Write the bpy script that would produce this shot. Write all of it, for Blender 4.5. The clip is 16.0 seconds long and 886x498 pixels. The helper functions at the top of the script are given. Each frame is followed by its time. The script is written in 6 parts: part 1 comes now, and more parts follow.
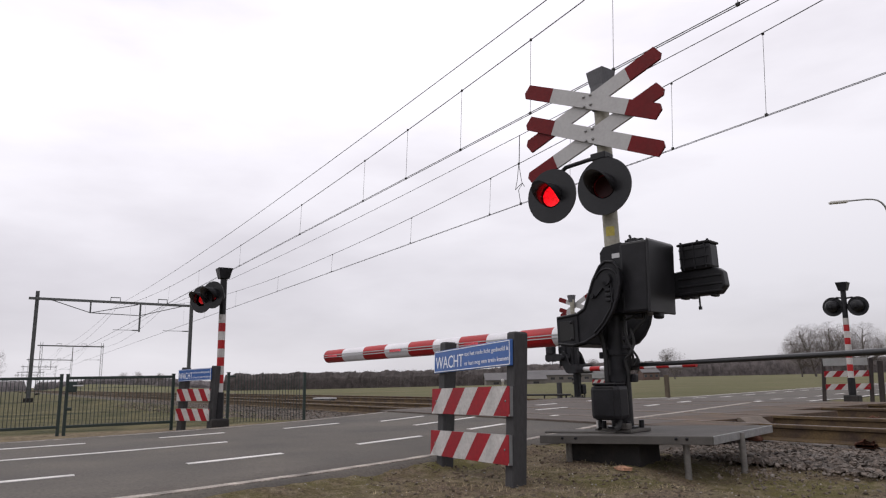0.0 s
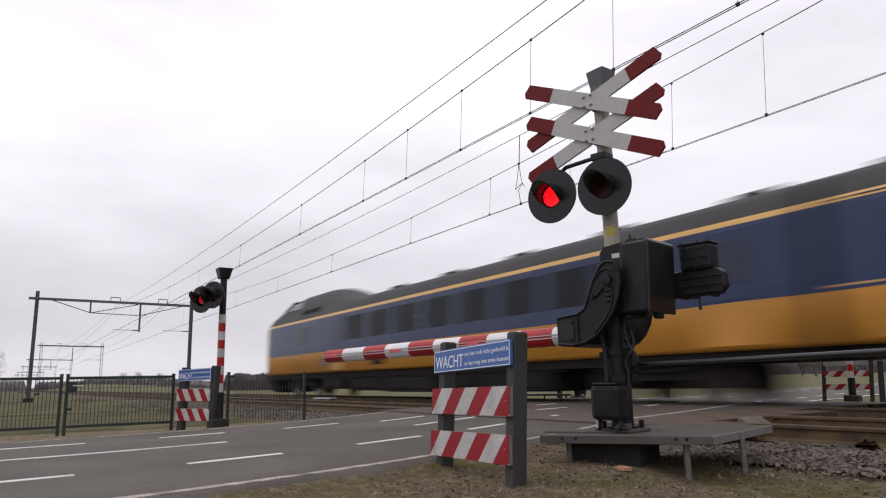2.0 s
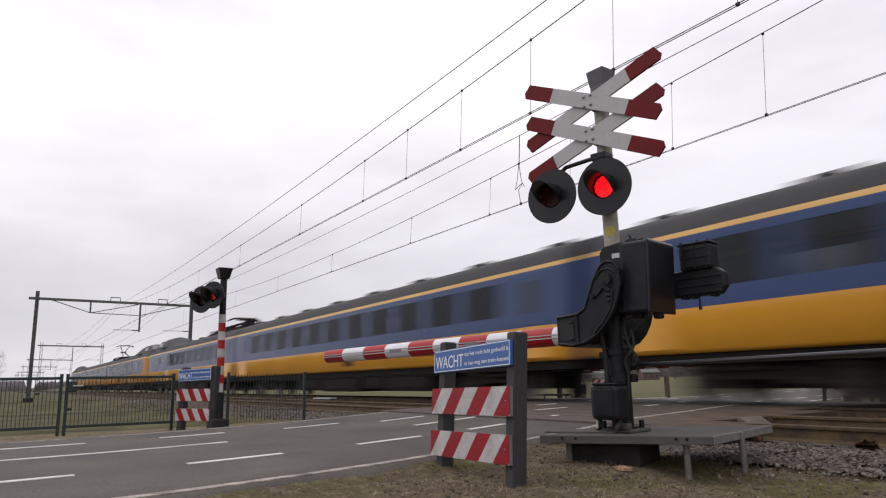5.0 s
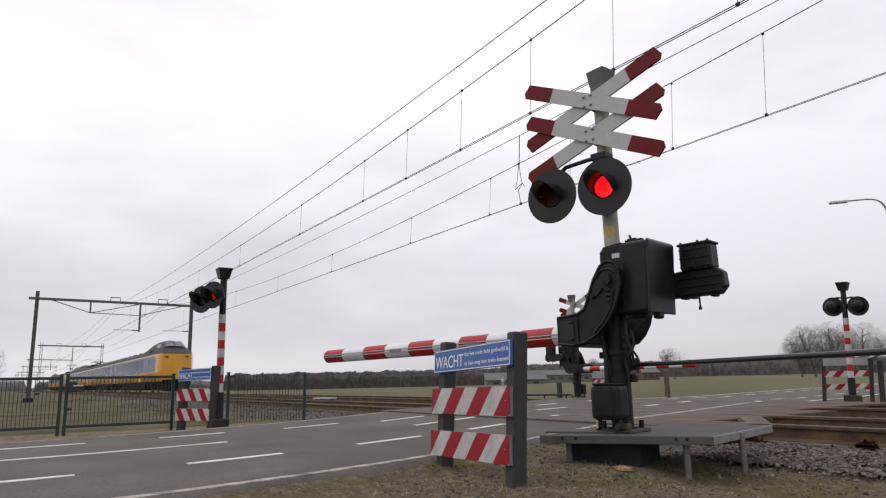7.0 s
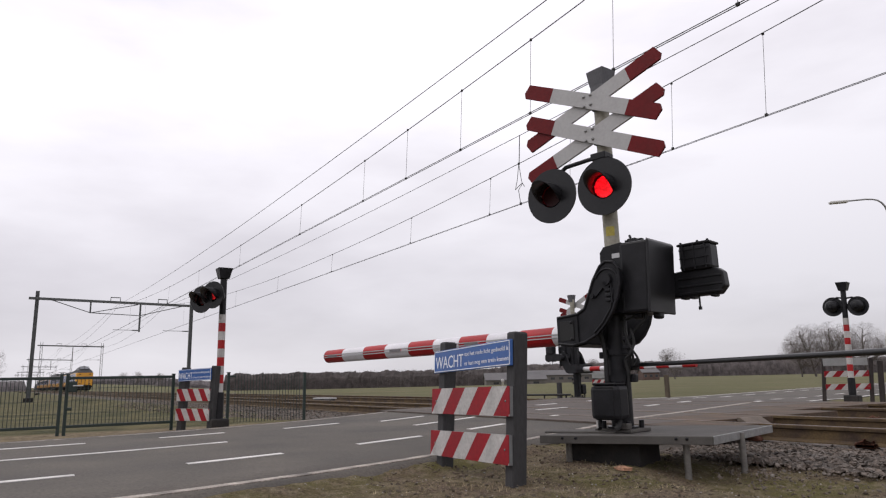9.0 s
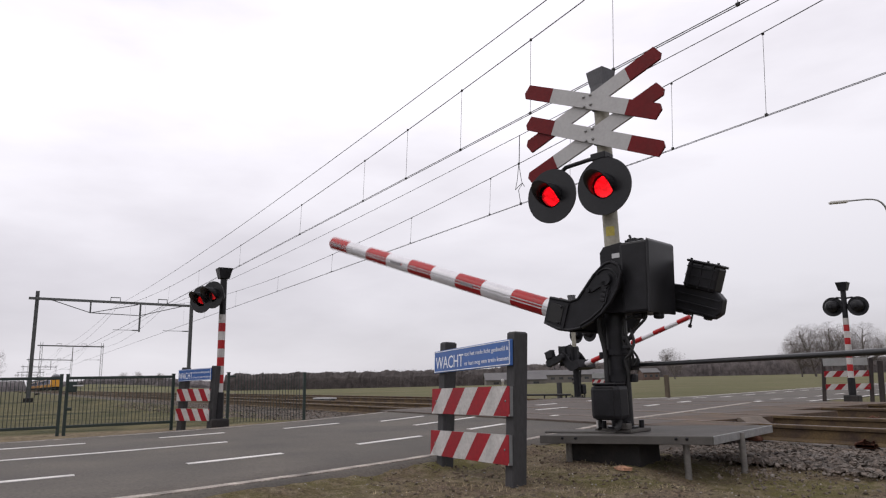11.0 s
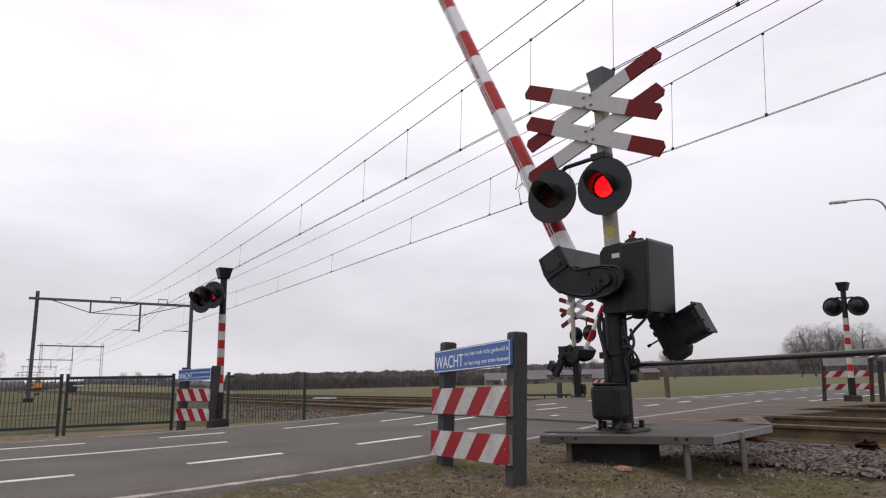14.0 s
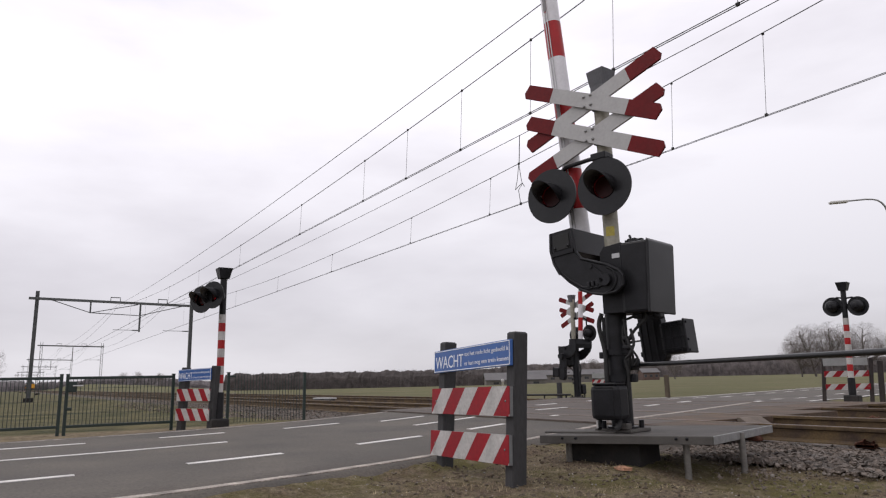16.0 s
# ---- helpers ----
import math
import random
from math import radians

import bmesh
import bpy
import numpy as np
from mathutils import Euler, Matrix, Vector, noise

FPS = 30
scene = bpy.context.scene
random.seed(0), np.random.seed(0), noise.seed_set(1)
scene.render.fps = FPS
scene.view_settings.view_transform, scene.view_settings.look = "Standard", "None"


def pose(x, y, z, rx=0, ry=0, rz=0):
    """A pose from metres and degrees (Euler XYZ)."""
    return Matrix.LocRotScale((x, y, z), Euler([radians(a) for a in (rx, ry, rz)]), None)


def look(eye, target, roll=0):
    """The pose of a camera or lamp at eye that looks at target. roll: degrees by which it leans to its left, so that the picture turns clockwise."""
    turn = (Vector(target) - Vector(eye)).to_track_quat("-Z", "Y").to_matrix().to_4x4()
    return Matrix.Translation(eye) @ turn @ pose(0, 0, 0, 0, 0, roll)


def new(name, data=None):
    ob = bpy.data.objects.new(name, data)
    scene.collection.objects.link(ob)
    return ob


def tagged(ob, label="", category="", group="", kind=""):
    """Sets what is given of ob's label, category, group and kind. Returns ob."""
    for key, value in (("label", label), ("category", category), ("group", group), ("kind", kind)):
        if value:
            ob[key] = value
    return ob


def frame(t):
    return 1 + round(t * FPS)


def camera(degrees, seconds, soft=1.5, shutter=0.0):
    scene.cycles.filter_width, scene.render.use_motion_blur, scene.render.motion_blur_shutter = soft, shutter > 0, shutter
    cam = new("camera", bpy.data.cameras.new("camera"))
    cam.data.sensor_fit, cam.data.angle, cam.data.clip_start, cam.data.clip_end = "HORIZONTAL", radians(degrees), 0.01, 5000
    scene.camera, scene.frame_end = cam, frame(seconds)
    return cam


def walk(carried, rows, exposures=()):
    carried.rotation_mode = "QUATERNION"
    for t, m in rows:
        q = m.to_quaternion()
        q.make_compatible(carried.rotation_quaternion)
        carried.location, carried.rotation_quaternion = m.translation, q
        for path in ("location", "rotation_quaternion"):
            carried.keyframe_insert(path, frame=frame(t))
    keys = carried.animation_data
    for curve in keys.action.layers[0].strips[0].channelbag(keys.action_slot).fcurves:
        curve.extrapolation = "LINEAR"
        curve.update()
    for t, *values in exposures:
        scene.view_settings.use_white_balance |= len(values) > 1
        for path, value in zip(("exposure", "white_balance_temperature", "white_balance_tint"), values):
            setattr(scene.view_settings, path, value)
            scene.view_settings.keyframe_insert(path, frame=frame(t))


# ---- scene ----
# ---- camera ----
EYE = Vector((0.0, 0.0, 0.5449))
YAW, PITCH, ROLL = 0.5678, 0.1904, 0.0215
FWD = Vector((-math.cos(YAW) * math.cos(PITCH), math.sin(YAW) * math.cos(PITCH), math.sin(PITCH)))
cam = camera(66.011, 16.0, soft=1.2, shutter=0.75)
CAM = look(EYE, EYE + FWD * 10, -math.degrees(ROLL))
walk(cam, [(0, CAM), (16, CAM)])

# ---- sky and light: a bright overcast day ----
SUN_EL, SUN_ROT = radians(48), radians(150)


def make_world():
    w = bpy.data.worlds.new("overcast_sky")
    scene.world = w
    w.use_nodes = True
    nt = w.node_tree
    nt.nodes.clear()
    N, L = nt.nodes.new, nt.links.new
    out, bg = N("ShaderNodeOutputWorld"), N("ShaderNodeBackground")
    sky = N("ShaderNodeTexSky")
    sky.sky_type, sky.sun_disc, sky.sun_elevation, sky.sun_rotation = "NISHITA", False, SUN_EL, SUN_ROT
    dim = N("ShaderNodeVectorMath"); dim.operation = "SCALE"; dim.inputs[3].default_value = 0.10
    L(sky.outputs[0], dim.inputs[0])
    tc = N("ShaderNodeTexCoord")
    mp = N("ShaderNodeMapping"); mp.inputs["Scale"].default_value = (1.0, 1.0, 3.2)
    mp.inputs["Location"].default_value = (0.35, 0.1, 0.0)
    L(tc.outputs["Generated"], mp.inputs[0])
    n1 = N("ShaderNodeTexNoise"); n1.inputs["Scale"].default_value = 1.7; n1.inputs["Detail"].default_value = 7.0
    n1.inputs["Roughness"].default_value = 0.5
    L(mp.outputs[0], n1.inputs["Vector"])
    ramp = N("ShaderNodeValToRGB")
    e = ramp.color_ramp.elements
    e[0].position, e[0].color = 0.34, (0.735, 0.705, 0.762, 1)
    e[1].position, e[1].color = 0.60, (0.975, 0.945, 1.01, 1)
    L(n1.outputs["Fac"], ramp.inputs[0])
    # the cover is thinner overhead, so the zenith is brighter than the low sky
    sep = N("ShaderNodeSeparateXYZ"); L(tc.outputs["Generated"], sep.inputs[0])
    up = N("ShaderNodeMapRange")
    up.inputs["From Min"].default_value, up.inputs["From Max"].default_value = 0.0, 0.45
    up.inputs["To Min"].default_value, up.inputs["To Max"].default_value = 0.76, 1.26
    L(sep.outputs["Z"], up.inputs["Value"])
    sc = N("ShaderNodeVectorMath"); sc.operation = "SCALE"
    side = N("ShaderNodeMapRange")
    side.inputs["From Min"].default_value, side.inputs["From Max"].default_value = 0.1, 0.95
    side.inputs["To Min"].default_value, side.inputs["To Max"].default_value = 1.07, 0.91
    L(sep.outputs["Y"], side.inputs["Value"])
    both = N("ShaderNodeMath"); both.operation = "MULTIPLY"
    L(up.outputs[0], both.inputs[0]); L(side.outputs[0], both.inputs[1])
    L(ramp.outputs[0], sc.inputs[0]); L(both.outputs[0], sc.inputs[3])
    mix = N("ShaderNodeMix"); mix.data_type = "RGBA"; mix.inputs["Factor"].default_value = 0.95
    L(dim.outputs[0], mix.inputs["A"]); L(sc.outputs[0], mix.inputs["B"])
    L(mix.outputs["Result"], bg.inputs["Color"])
    bg.inputs["Strength"].default_value = 1.0
    L(bg.outputs[0], out.inputs[0])


make_world()
sun_data = bpy.data.lights.new("sun", "SUN")
sun_data.energy, sun_data.angle, sun_data.color = 0.6, radians(25), (1.0, 0.96, 0.9)
sun = new("sun", sun_data)
sun.matrix_basis = look((0, 0, 60), (22, 38, 0))
scene.view_settings.exposure = 0.0


# ---- materials ----
def surf(name, base, rough=0.6, metal=0.0, var=0.25, scale=6.0, fine=70.0, bump=0.15, tint=None, dist=0.004, spec=0.5,
         per=0.0, stretch=(1, 1, 1), stain=0.0):
    """Base colour broken up at two scales, with a fine relief; per: brightness that differs from object to object."""
    m = bpy.data.materials.new(name)
    m.use_nodes = True
    nt = m.node_tree
    N, L = nt.nodes.new, nt.links.new
    bsdf = nt.nodes["Principled BSDF"]
    bsdf.inputs["Metallic"].default_value = metal
    bsdf.inputs["Specular IOR Level"].default_value = spec
    tc = N("ShaderNodeTexCoord")
    mp = N("ShaderNodeMapping"); mp.inputs["Scale"].default_value = stretch
    L(tc.outputs["Object"], mp.inputs[0])
    a = N("ShaderNodeTexNoise"); a.inputs["Scale"].default_value = scale; a.inputs["Detail"].default_value = 5
    b = N("ShaderNodeTexNoise"); b.inputs["Scale"].default_value = fine; b.inputs["Detail"].default_value = 4
    L(mp.outputs[0], a.inputs["Vector"]); L(mp.outputs[0], b.inputs["Vector"])
    ramp = N("ShaderNodeValToRGB")
    e = ramp.color_ramp.elements
    dark = tint if tint else tuple(c * (1 - var) for c in base)
    e[0].position, e[0].color = 0.32, (*dark, 1)
    e[1].position, e[1].color = 0.68, (*(min(c * (1 + var * 0.6), 1) for c in base), 1)
    L(a.outputs["Fac"], ramp.inputs[0])
    mr = N("ShaderNodeMapRange")
    mr.inputs["From Min"].default_value, mr.inputs["From Max"].default_value = 0.25, 0.75
    mr.inputs["To Min"].default_value, mr.inputs["To Max"].default_value = 1 - var * 0.8, 1 + var * 0.8
    L(b.outputs["Fac"], mr.inputs["Value"])
    sc = N("ShaderNodeVectorMath"); sc.operation = "SCALE"
    L(ramp.outputs[0], sc.inputs[0]); L(mr.outputs[0], sc.inputs[3])
    col = sc.outputs[0]
    if per:
        oi, geo = N("ShaderNodeObjectInfo"), N("ShaderNodeNewGeometry")
        add = N("ShaderNodeMath"); add.operation = "ADD"
        L(oi.outputs["Random"], add.inputs[0]); L(geo.outputs["Random Per Island"], add.inputs[1])
        pr = N("ShaderNodeMapRange"); pr.inputs["From Max"].default_value = 2.0
        pr.inputs["To Min"].default_value, pr.inputs["To Max"].default_value = 1 - per, 1 + per
        L(add.outputs[0], pr.inputs["Value"])
        s2 = N("ShaderNodeVectorMath"); s2.operation = "SCALE"
        L(col, s2.inputs[0]); L(pr.outputs[0], s2.inputs[3])
        col = s2.outputs[0]
    if stain:
        st = N("ShaderNodeTexNoise"); st.inputs["Scale"].default_value = scale * 0.35; st.inputs["Detail"].default_value = 8
        st.inputs["Roughness"].default_value = 0.7
        L(mp.outputs[0], st.inputs["Vector"])
        sr = N("ShaderNodeMapRange")
        sr.inputs["From Min"].default_value, sr.inputs["From Max"].default_value = 0.52, 0.72
        sr.inputs["To Min"].default_value, sr.inputs["To Max"].default_value = 0.0, stain
        L(st.outputs["Fac"], sr.inputs["Value"])
        mx = N("ShaderNodeMix"); mx.data_type = "RGBA"; mx.inputs["B"].default_value = (0.07, 0.06, 0.05, 1)
        L(sr.outputs[0], mx.inputs["Factor"]); L(col, mx.inputs["A"])
        col = mx.outputs["Result"]
    L(col, bsdf.inputs["Base Color"])
    rr = N("ShaderNodeMapRange")
    rr.inputs["To Min"].default_value, rr.inputs["To Max"].default_value = max(rough - 0.12, 0.03), min(rough + 0.12, 1)
    L(a.outputs["Fac"], rr.inputs["Value"]); L(rr.outputs[0], bsdf.inputs["Roughness"])
    if bump:
        bp = N("ShaderNodeBump"); bp.inputs["Strength"].default_value = bump; bp.inputs["Distance"].default_value = dist
        L(b.outputs["Fac"], bp.inputs["Height"]); L(bp.outputs[0], bsdf.inputs["Normal"])
    return m


def glow(name, colour, strength):
    """Red diode panel: bright dots in a darker red field."""
    m = bpy.data.materials.new(name)
    m.use_nodes = True
    nt = m.node_tree
    N, L = nt.nodes.new, nt.links.new
    bsdf = nt.nodes["Principled BSDF"]
    bsdf.inputs["Base Color"].default_value = (0.15, 0.005, 0.005, 1)
    bsdf.inputs["Emission Color"].default_value = (*colour, 1)
    tc, vo = N("ShaderNodeTexCoord"), N("ShaderNodeTexVoronoi")
    vo.inputs["Scale"].default_value = 55.0
    L(tc.outputs["Object"], vo.inputs["Vector"])
    mr = N("ShaderNodeMapRange")
    mr.inputs["From Min"].default_value, mr.inputs["From Max"].default_value = 0.0, 0.55
    mr.inputs["To Min"].default_value, mr.inputs["To Max"].default_value = strength, strength * 0.22
    L(vo.outputs["Distance"], mr.inputs["Value"]); L(mr.outputs[0], bsdf.inputs["Emission Strength"])
    return m


def glass(name, tint, rough=0.05, spec=0.7):
    m = bpy.data.materials.new(name)
    m.use_nodes = True
    b = m.node_tree.nodes["Principled BSDF"]
    b.inputs["Base Color"].default_value = (*tint, 1)
    b.inputs["Roughness"].default_value = rough
    b.inputs["Specular IOR Level"].default_value = spec
    return m


ASPHALT = surf("asphalt", (0.076, 0.0655, 0.0535), 0.85, var=0.42, scale=0.9, fine=42, bump=0.9, dist=0.008, stain=0.38)
ROADPAINT = surf("road_paint", (0.62, 0.60, 0.57), 0.7, var=0.22, scale=3, fine=60, bump=0.2, stain=0.35)
EDGEPAINT = surf("worn_edge_paint", (0.33, 0.29, 0.25), 0.8, var=0.5, scale=7, fine=60, bump=0.4, stain=1.0)
DECKDIRT = surf("muddy_deck", (0.072, 0.046, 0.028), 0.9, var=0.45, scale=2.0, fine=28, bump=0.5, per=0.2, stain=0.4)
DECK = surf("crossing_deck", (0.060, 0.046, 0.036), 0.8, var=0.42, scale=2.5, fine=32, bump=0.4, per=0.2, stretch=(0.25, 1, 1))
# base colour lowered to hold the shadow on the foundation under the platform
DARKCONC = surf("shadow_dark_concrete", (0.017, 0.015, 0.014), 0.9, var=0.3, scale=5, fine=70, bump=0.4, stain=0.4)
PLATE = surf("steel_deck_plate", (0.092, 0.086, 0.079), 0.8, spec=0.2, var=0.25, scale=3, fine=160, bump=0.6, stain=0.3)
GALV = surf("galvanised_steel", (0.27, 0.27, 0.265), 0.5, 0.5, var=0.2, scale=9, fine=40, bump=0.08)
POLEGREY = surf("painted_pole", (0.29, 0.275, 0.22), 0.55, var=0.18, scale=5, fine=40, bump=0.08, stain=0.35)
GANTRYGREY = surf("gantry_steel", (0.10, 0.105, 0.105), 0.6, 0.3, var=0.2, scale=2, fine=20, bump=0.1)
BLACK = surf("black_paint", (0.0145, 0.0145, 0.0165), 0.42, spec=0.2, var=0.35, scale=7, fine=110, bump=0.12, stain=0.0)
BLACKSATIN = surf("black_enamel", (0.011, 0.011, 0.0125), 0.36, spec=0.3, var=0.3, scale=5, fine=80, bump=0.05)
RUBBER = surf("black_rubber", (0.012, 0.012, 0.012), 0.75, var=0.2, bump=0.1)
POSTGREY = surf("recycled_plastic_post", (0.030, 0.029, 0.030), 0.75, var=0.3, scale=5, fine=60, bump=0.4, stretch=(1, 1, 0.3))
POSTBROWN = surf("brown_timber_post", (0.034, 0.026, 0.024), 0.85, var=0.35, scale=5, fine=60, bump=0.4, stretch=(1, 1, 0.3))
SIGNRED = surf("sign_red", (0.24, 0.010, 0.016), 0.5, spec=0.2, var=0.16, scale=5, fine=40, bump=0.05, stain=0.12)
SIGNWHITE = surf("sign_white", (0.42, 0.405, 0.39), 0.55, spec=0.3, var=0.18, scale=6, fine=50, bump=0.06, stain=0.45)
DULLGALV = surf("dull_galvanised_steel", (0.17, 0.16, 0.145), 0.65, 0.2, var=0.3, scale=9, fine=40, bump=0.12, stain=0.4)
CROSSRED = surf("cross_red", (0.125, 0.008, 0.010), 0.5, spec=0.15, var=0.15, scale=5, fine=40, bump=0.05, stain=0.1)
CROSSWHITE = surf("cross_white", (0.36, 0.355, 0.35), 0.45, var=0.08, scale=5, fine=40, bump=0.04, stain=0.12)
ARMRED = surf("arm_red", (0.33, 0.010, 0.012), 0.4, spec=0.3, var=0.15, scale=4, fine=40, bump=0.04, stain=0.1)
ARMWHITE = surf("arm_white", (0.62, 0.61, 0.63), 0.35, var=0.08, scale=4, fine=40, bump=0.04, stain=0.12)
ALU = surf("aluminium_strip", (0.42, 0.42, 0.42), 0.4, 0.6, var=0.1, bump=0.05)
BLUE = surf("sign_blue", (0.022, 0.09, 0.30), 0.4, var=0.12, scale=4, fine=40, bump=0.04, stain=0.1)
LETTER = surf("sign_letters", (0.70, 0.72, 0.75), 0.5, var=0.08, bump=0.0)
STICKER = surf("yellow_sticker", (0.40, 0.33, 0.05), 0.5, var=0.2, scale=20, bump=0.0)
BACKGREY = surf("sign_back_grey", (0.16, 0.165, 0.165), 0.5, 0.3, var=0.15, bump=0.05)
BACKPALE = surf("sign_back_pale", (0.27, 0.275, 0.27), 0.5, 0.2, var=0.15, bump=0.05)
BELLGREY = surf("bell_grey", (0.085, 0.085, 0.092), 0.5, var=0.2, scale=6, bump=0.06, spec=0.3)
FENCE = surf("green_fence_steel", (0.010, 0.022, 0.018), 0.5, var=0.25, scale=6, bump=0.05)
RAILTOP = surf("polished_rail", (0.12, 0.09, 0.08), 0.5, 0.6, var=0.2, scale=2, fine=30, bump=0.1)
RUST = surf("rusty_rail", (0.094, 0.063, 0.028), 0.85, 0.1, var=0.35, scale=5, fine=50, bump=0.4, tint=(0.048, 0.030, 0.020))
RUSTY = surf("rusty_clip", (0.115, 0.045, 0.026), 0.9, 0.1, var=0.4, scale=12, bump=0.4)
SLEEPER = surf("sleeper", (0.13, 0.105, 0.085), 0.9, var=0.3, scale=4, fine=60, bump=0.4, per=0.15)
STONE = surf("ballast_stone", (0.086, 0.076, 0.067), 0.85, var=0.35, scale=9, fine=60, bump=0.4, per=0.85, tint=(0.070, 0.050, 0.036))
BED = surf("ballast_bed", (0.072, 0.058, 0.046), 0.95, var=0.4, scale=14, fine=60, bump=0.9, dist=0.03)
WIRE = surf("copper_wire", (0.022, 0.021, 0.021), 0.6, 0.3, var=0.1, bump=0.0)
LEDRED = glow("red_diodes", (1.0, 0.005, 0.012), 3.2)
LEDSIDE = glow("red_diodes_far_off_their_beam", (1.0, 0.006, 0.012), 0.9)
HOODLINING = surf("hood_lining", (0.030, 0.028, 0.030), 0.3, spec=0.9, var=0.2, scale=12, bump=0.05)
PIPEPAINT = surf("worn_pipe_paint", (0.012, 0.0125, 0.0135), 0.34, spec=0.42, var=0.3, scale=5, fine=60, bump=0.06)
LENSDARK = glass("dark_red_lens", (0.030, 0.005, 0.005), 0.4, 0.15)
LAMPRED = glow("arm_lamp_red", (1.0, 0.16, 0.21), 0.8)
LAMPDULL = surf("dull_lamp_cover", (0.16, 0.15, 0.155), 0.4, var=0.2, bump=0.0)


# ---- building tools ----
def bent(pts, n=6):
    """Points of a smooth curve through the given ones."""
    P = [Vector(p) for p in pts]
    P = [P[0] * 2 - P[1]] + P + [P[-1] * 2 - P[-2]]
    out = []
    for a, b, c, d in zip(P, P[1:], P[2:], P[3:]):
        for k in range(n):
            t = k / n
            out.append(0.5 * (2 * b + (c - a) * t + (2 * a - 5 * b + 4 * c - d) * t * t + (3 * b - a - 3 * c + d) * t ** 3))
    return out + [P[-2]]


class Geo:
    """Vertices and faces with a material index each, for one mesh."""

    def __init__(self):
        self.v, self.f, self.m, self.s = [], [], [], []

    def add(self, vs, fs, mi=0, smooth=False):
        k = len(self.v)
        self.v += [tuple(p) for p in vs]
        self.f += [tuple(i + k for i in f) for f in fs]
        self.m += [mi] * len(fs)
        self.s += [smooth] * len(fs)
        return self

    def box(self, c, s, mi=0, m=None, ch=0.0):
        """A box at c of size s; ch: the width of its chamfered edges."""
        hx, hy, hz = s[0] / 2, s[1] / 2, s[2] / 2
        if ch <= 0:
            vs = [Vector((x * hx, y * hy, z * hz)) for x in (-1, 1) for y in (-1, 1) for z in (-1, 1)]
            fs = [(0, 1, 3, 2), (4, 6, 7, 5), (0, 4, 5, 1), (2, 3, 7, 6), (0, 2, 6, 4), (1, 5, 7, 3)]
        else:
            b = bmesh.new()
            bmesh.ops.create_cube(b, size=1.0)
            bmesh.ops.scale(b, vec=s, verts=b.verts)
            bmesh.ops.bevel(b, geom=b.edges[:], offset=min(ch, min(s) * 0.45), segments=2, profile=0.5, affect="EDGES")
            b.verts.index_update()
            vs, fs = [v.co.copy() for v in b.verts], [tuple(v.index for v in f.verts) for f in b.faces]
            b.free()
        if m is not None:
            vs = [m @ v for v in vs]
        return self.add([v + Vector(c) for v in vs], fs, mi)

    def tube(self, path, r, n=10, mi=0, caps=True, radii=None):
        """A round bar along a path of points."""
        P = [Vector(p) for p in path]
        vs, fs = [], []
        ref = None
        for i, p in enumerate(P):
            d = (P[min(i + 1, len(P) - 1)] - P[max(i - 1, 0)]).normalized()
            if ref is None:
                ref = d.orthogonal().normalized()
            ref = (ref - d * ref.dot(d)).normalized()
            q = d.cross(ref)
            rr = radii[i] if radii else r
            vs += [p + (ref * math.cos(2 * math.pi * k / n) + q * math.sin(2 * math.pi * k / n)) * rr for k in range(n)]
        for i in range(len(P) - 1):
            fs += [(i * n + k, i * n + (k + 1) % n, (i + 1) * n + (k + 1) % n, (i + 1) * n + k) for k in range(n)]
        self.add(vs, fs, mi, True)
        if caps:
            e = (len(P) - 1) * n
            self.add(vs[:n], [tuple(reversed(range(n)))], mi)
            self.add(vs[e:e + n], [tuple(range(n))], mi)
        return self

    def banded(self, path, r, mis, n=24, radii=None):
        """One continuous round bar whose sections change colour."""
        k = len(self.v)
        self.tube(path, r, n, 0, caps=True, radii=radii)
        j = len(self.f) - 2 - n * (len(path) - 1)
        for i, mi in enumerate(mis):
            for q in range(n):
                self.m[j + i * n + q] = mi
        self.m[-2], self.m[-1] = mis[0], mis[-1]
        return self

    def prism(self, poly, y0, y1, mi=0, axis="y"):
        """A flat outline in x and z, given depth along y (or outline x, y along z)."""
        n = len(poly)
        if axis == "y":
            vs = [(a, y0, b) for a, b in poly] + [(a, y1, b) for a, b in poly]
        elif axis == "z":
            vs = [(a, b, y0) for a, b in poly] + [(a, b, y1) for a, b in poly]
        else:
            vs = [(y0, a, b) for a, b in poly] + [(y1, a, b) for a, b in poly]
        fs = [tuple(range(n)), tuple(reversed(range(n, 2 * n)))]
        fs += [(k, k + n, (k + 1) % n + n, (k + 1) % n) for k in range(n)]
        return self.add(vs, fs, mi)

    def disc(self, c, r, depth, n=40, mi=0, rim=0.0):
        """A round plate whose face looks along y."""
        pts = [(r * math.cos(2 * math.pi * k / n), r * math.sin(2 * math.pi * k / n)) for k in range(n)]
        return self.prism([(c[0] + a, c[2] + b) for a, b in pts], c[1] - depth / 2, c[1] + depth / 2, mi)

    def revolve(self, prof, n=28, mi=0, c=(0, 0, 0), a0=0.0, a1=2 * math.pi):
        """A profile of (radius, y) turned about the y axis through c."""
        full = abs(a1 - a0 - 2 * math.pi) < 1e-6
        k = n if full else n + 1
        vs, fs = [], []
        for r, y in prof:
            for i in range(k):
                a = a0 + (a1 - a0) * i / n
                vs.append((c[0] + r * math.cos(a), c[1] + y, c[2] + r * math.sin(a)))
        for j in range(len(prof) - 1):
            for i in range(n):
                i2 = (i + 1) % k
                fs.append((j * k + i, j * k + i2, (j + 1) * k + i2, (j + 1) * k + i))
        return self.add(vs, fs, mi, True)

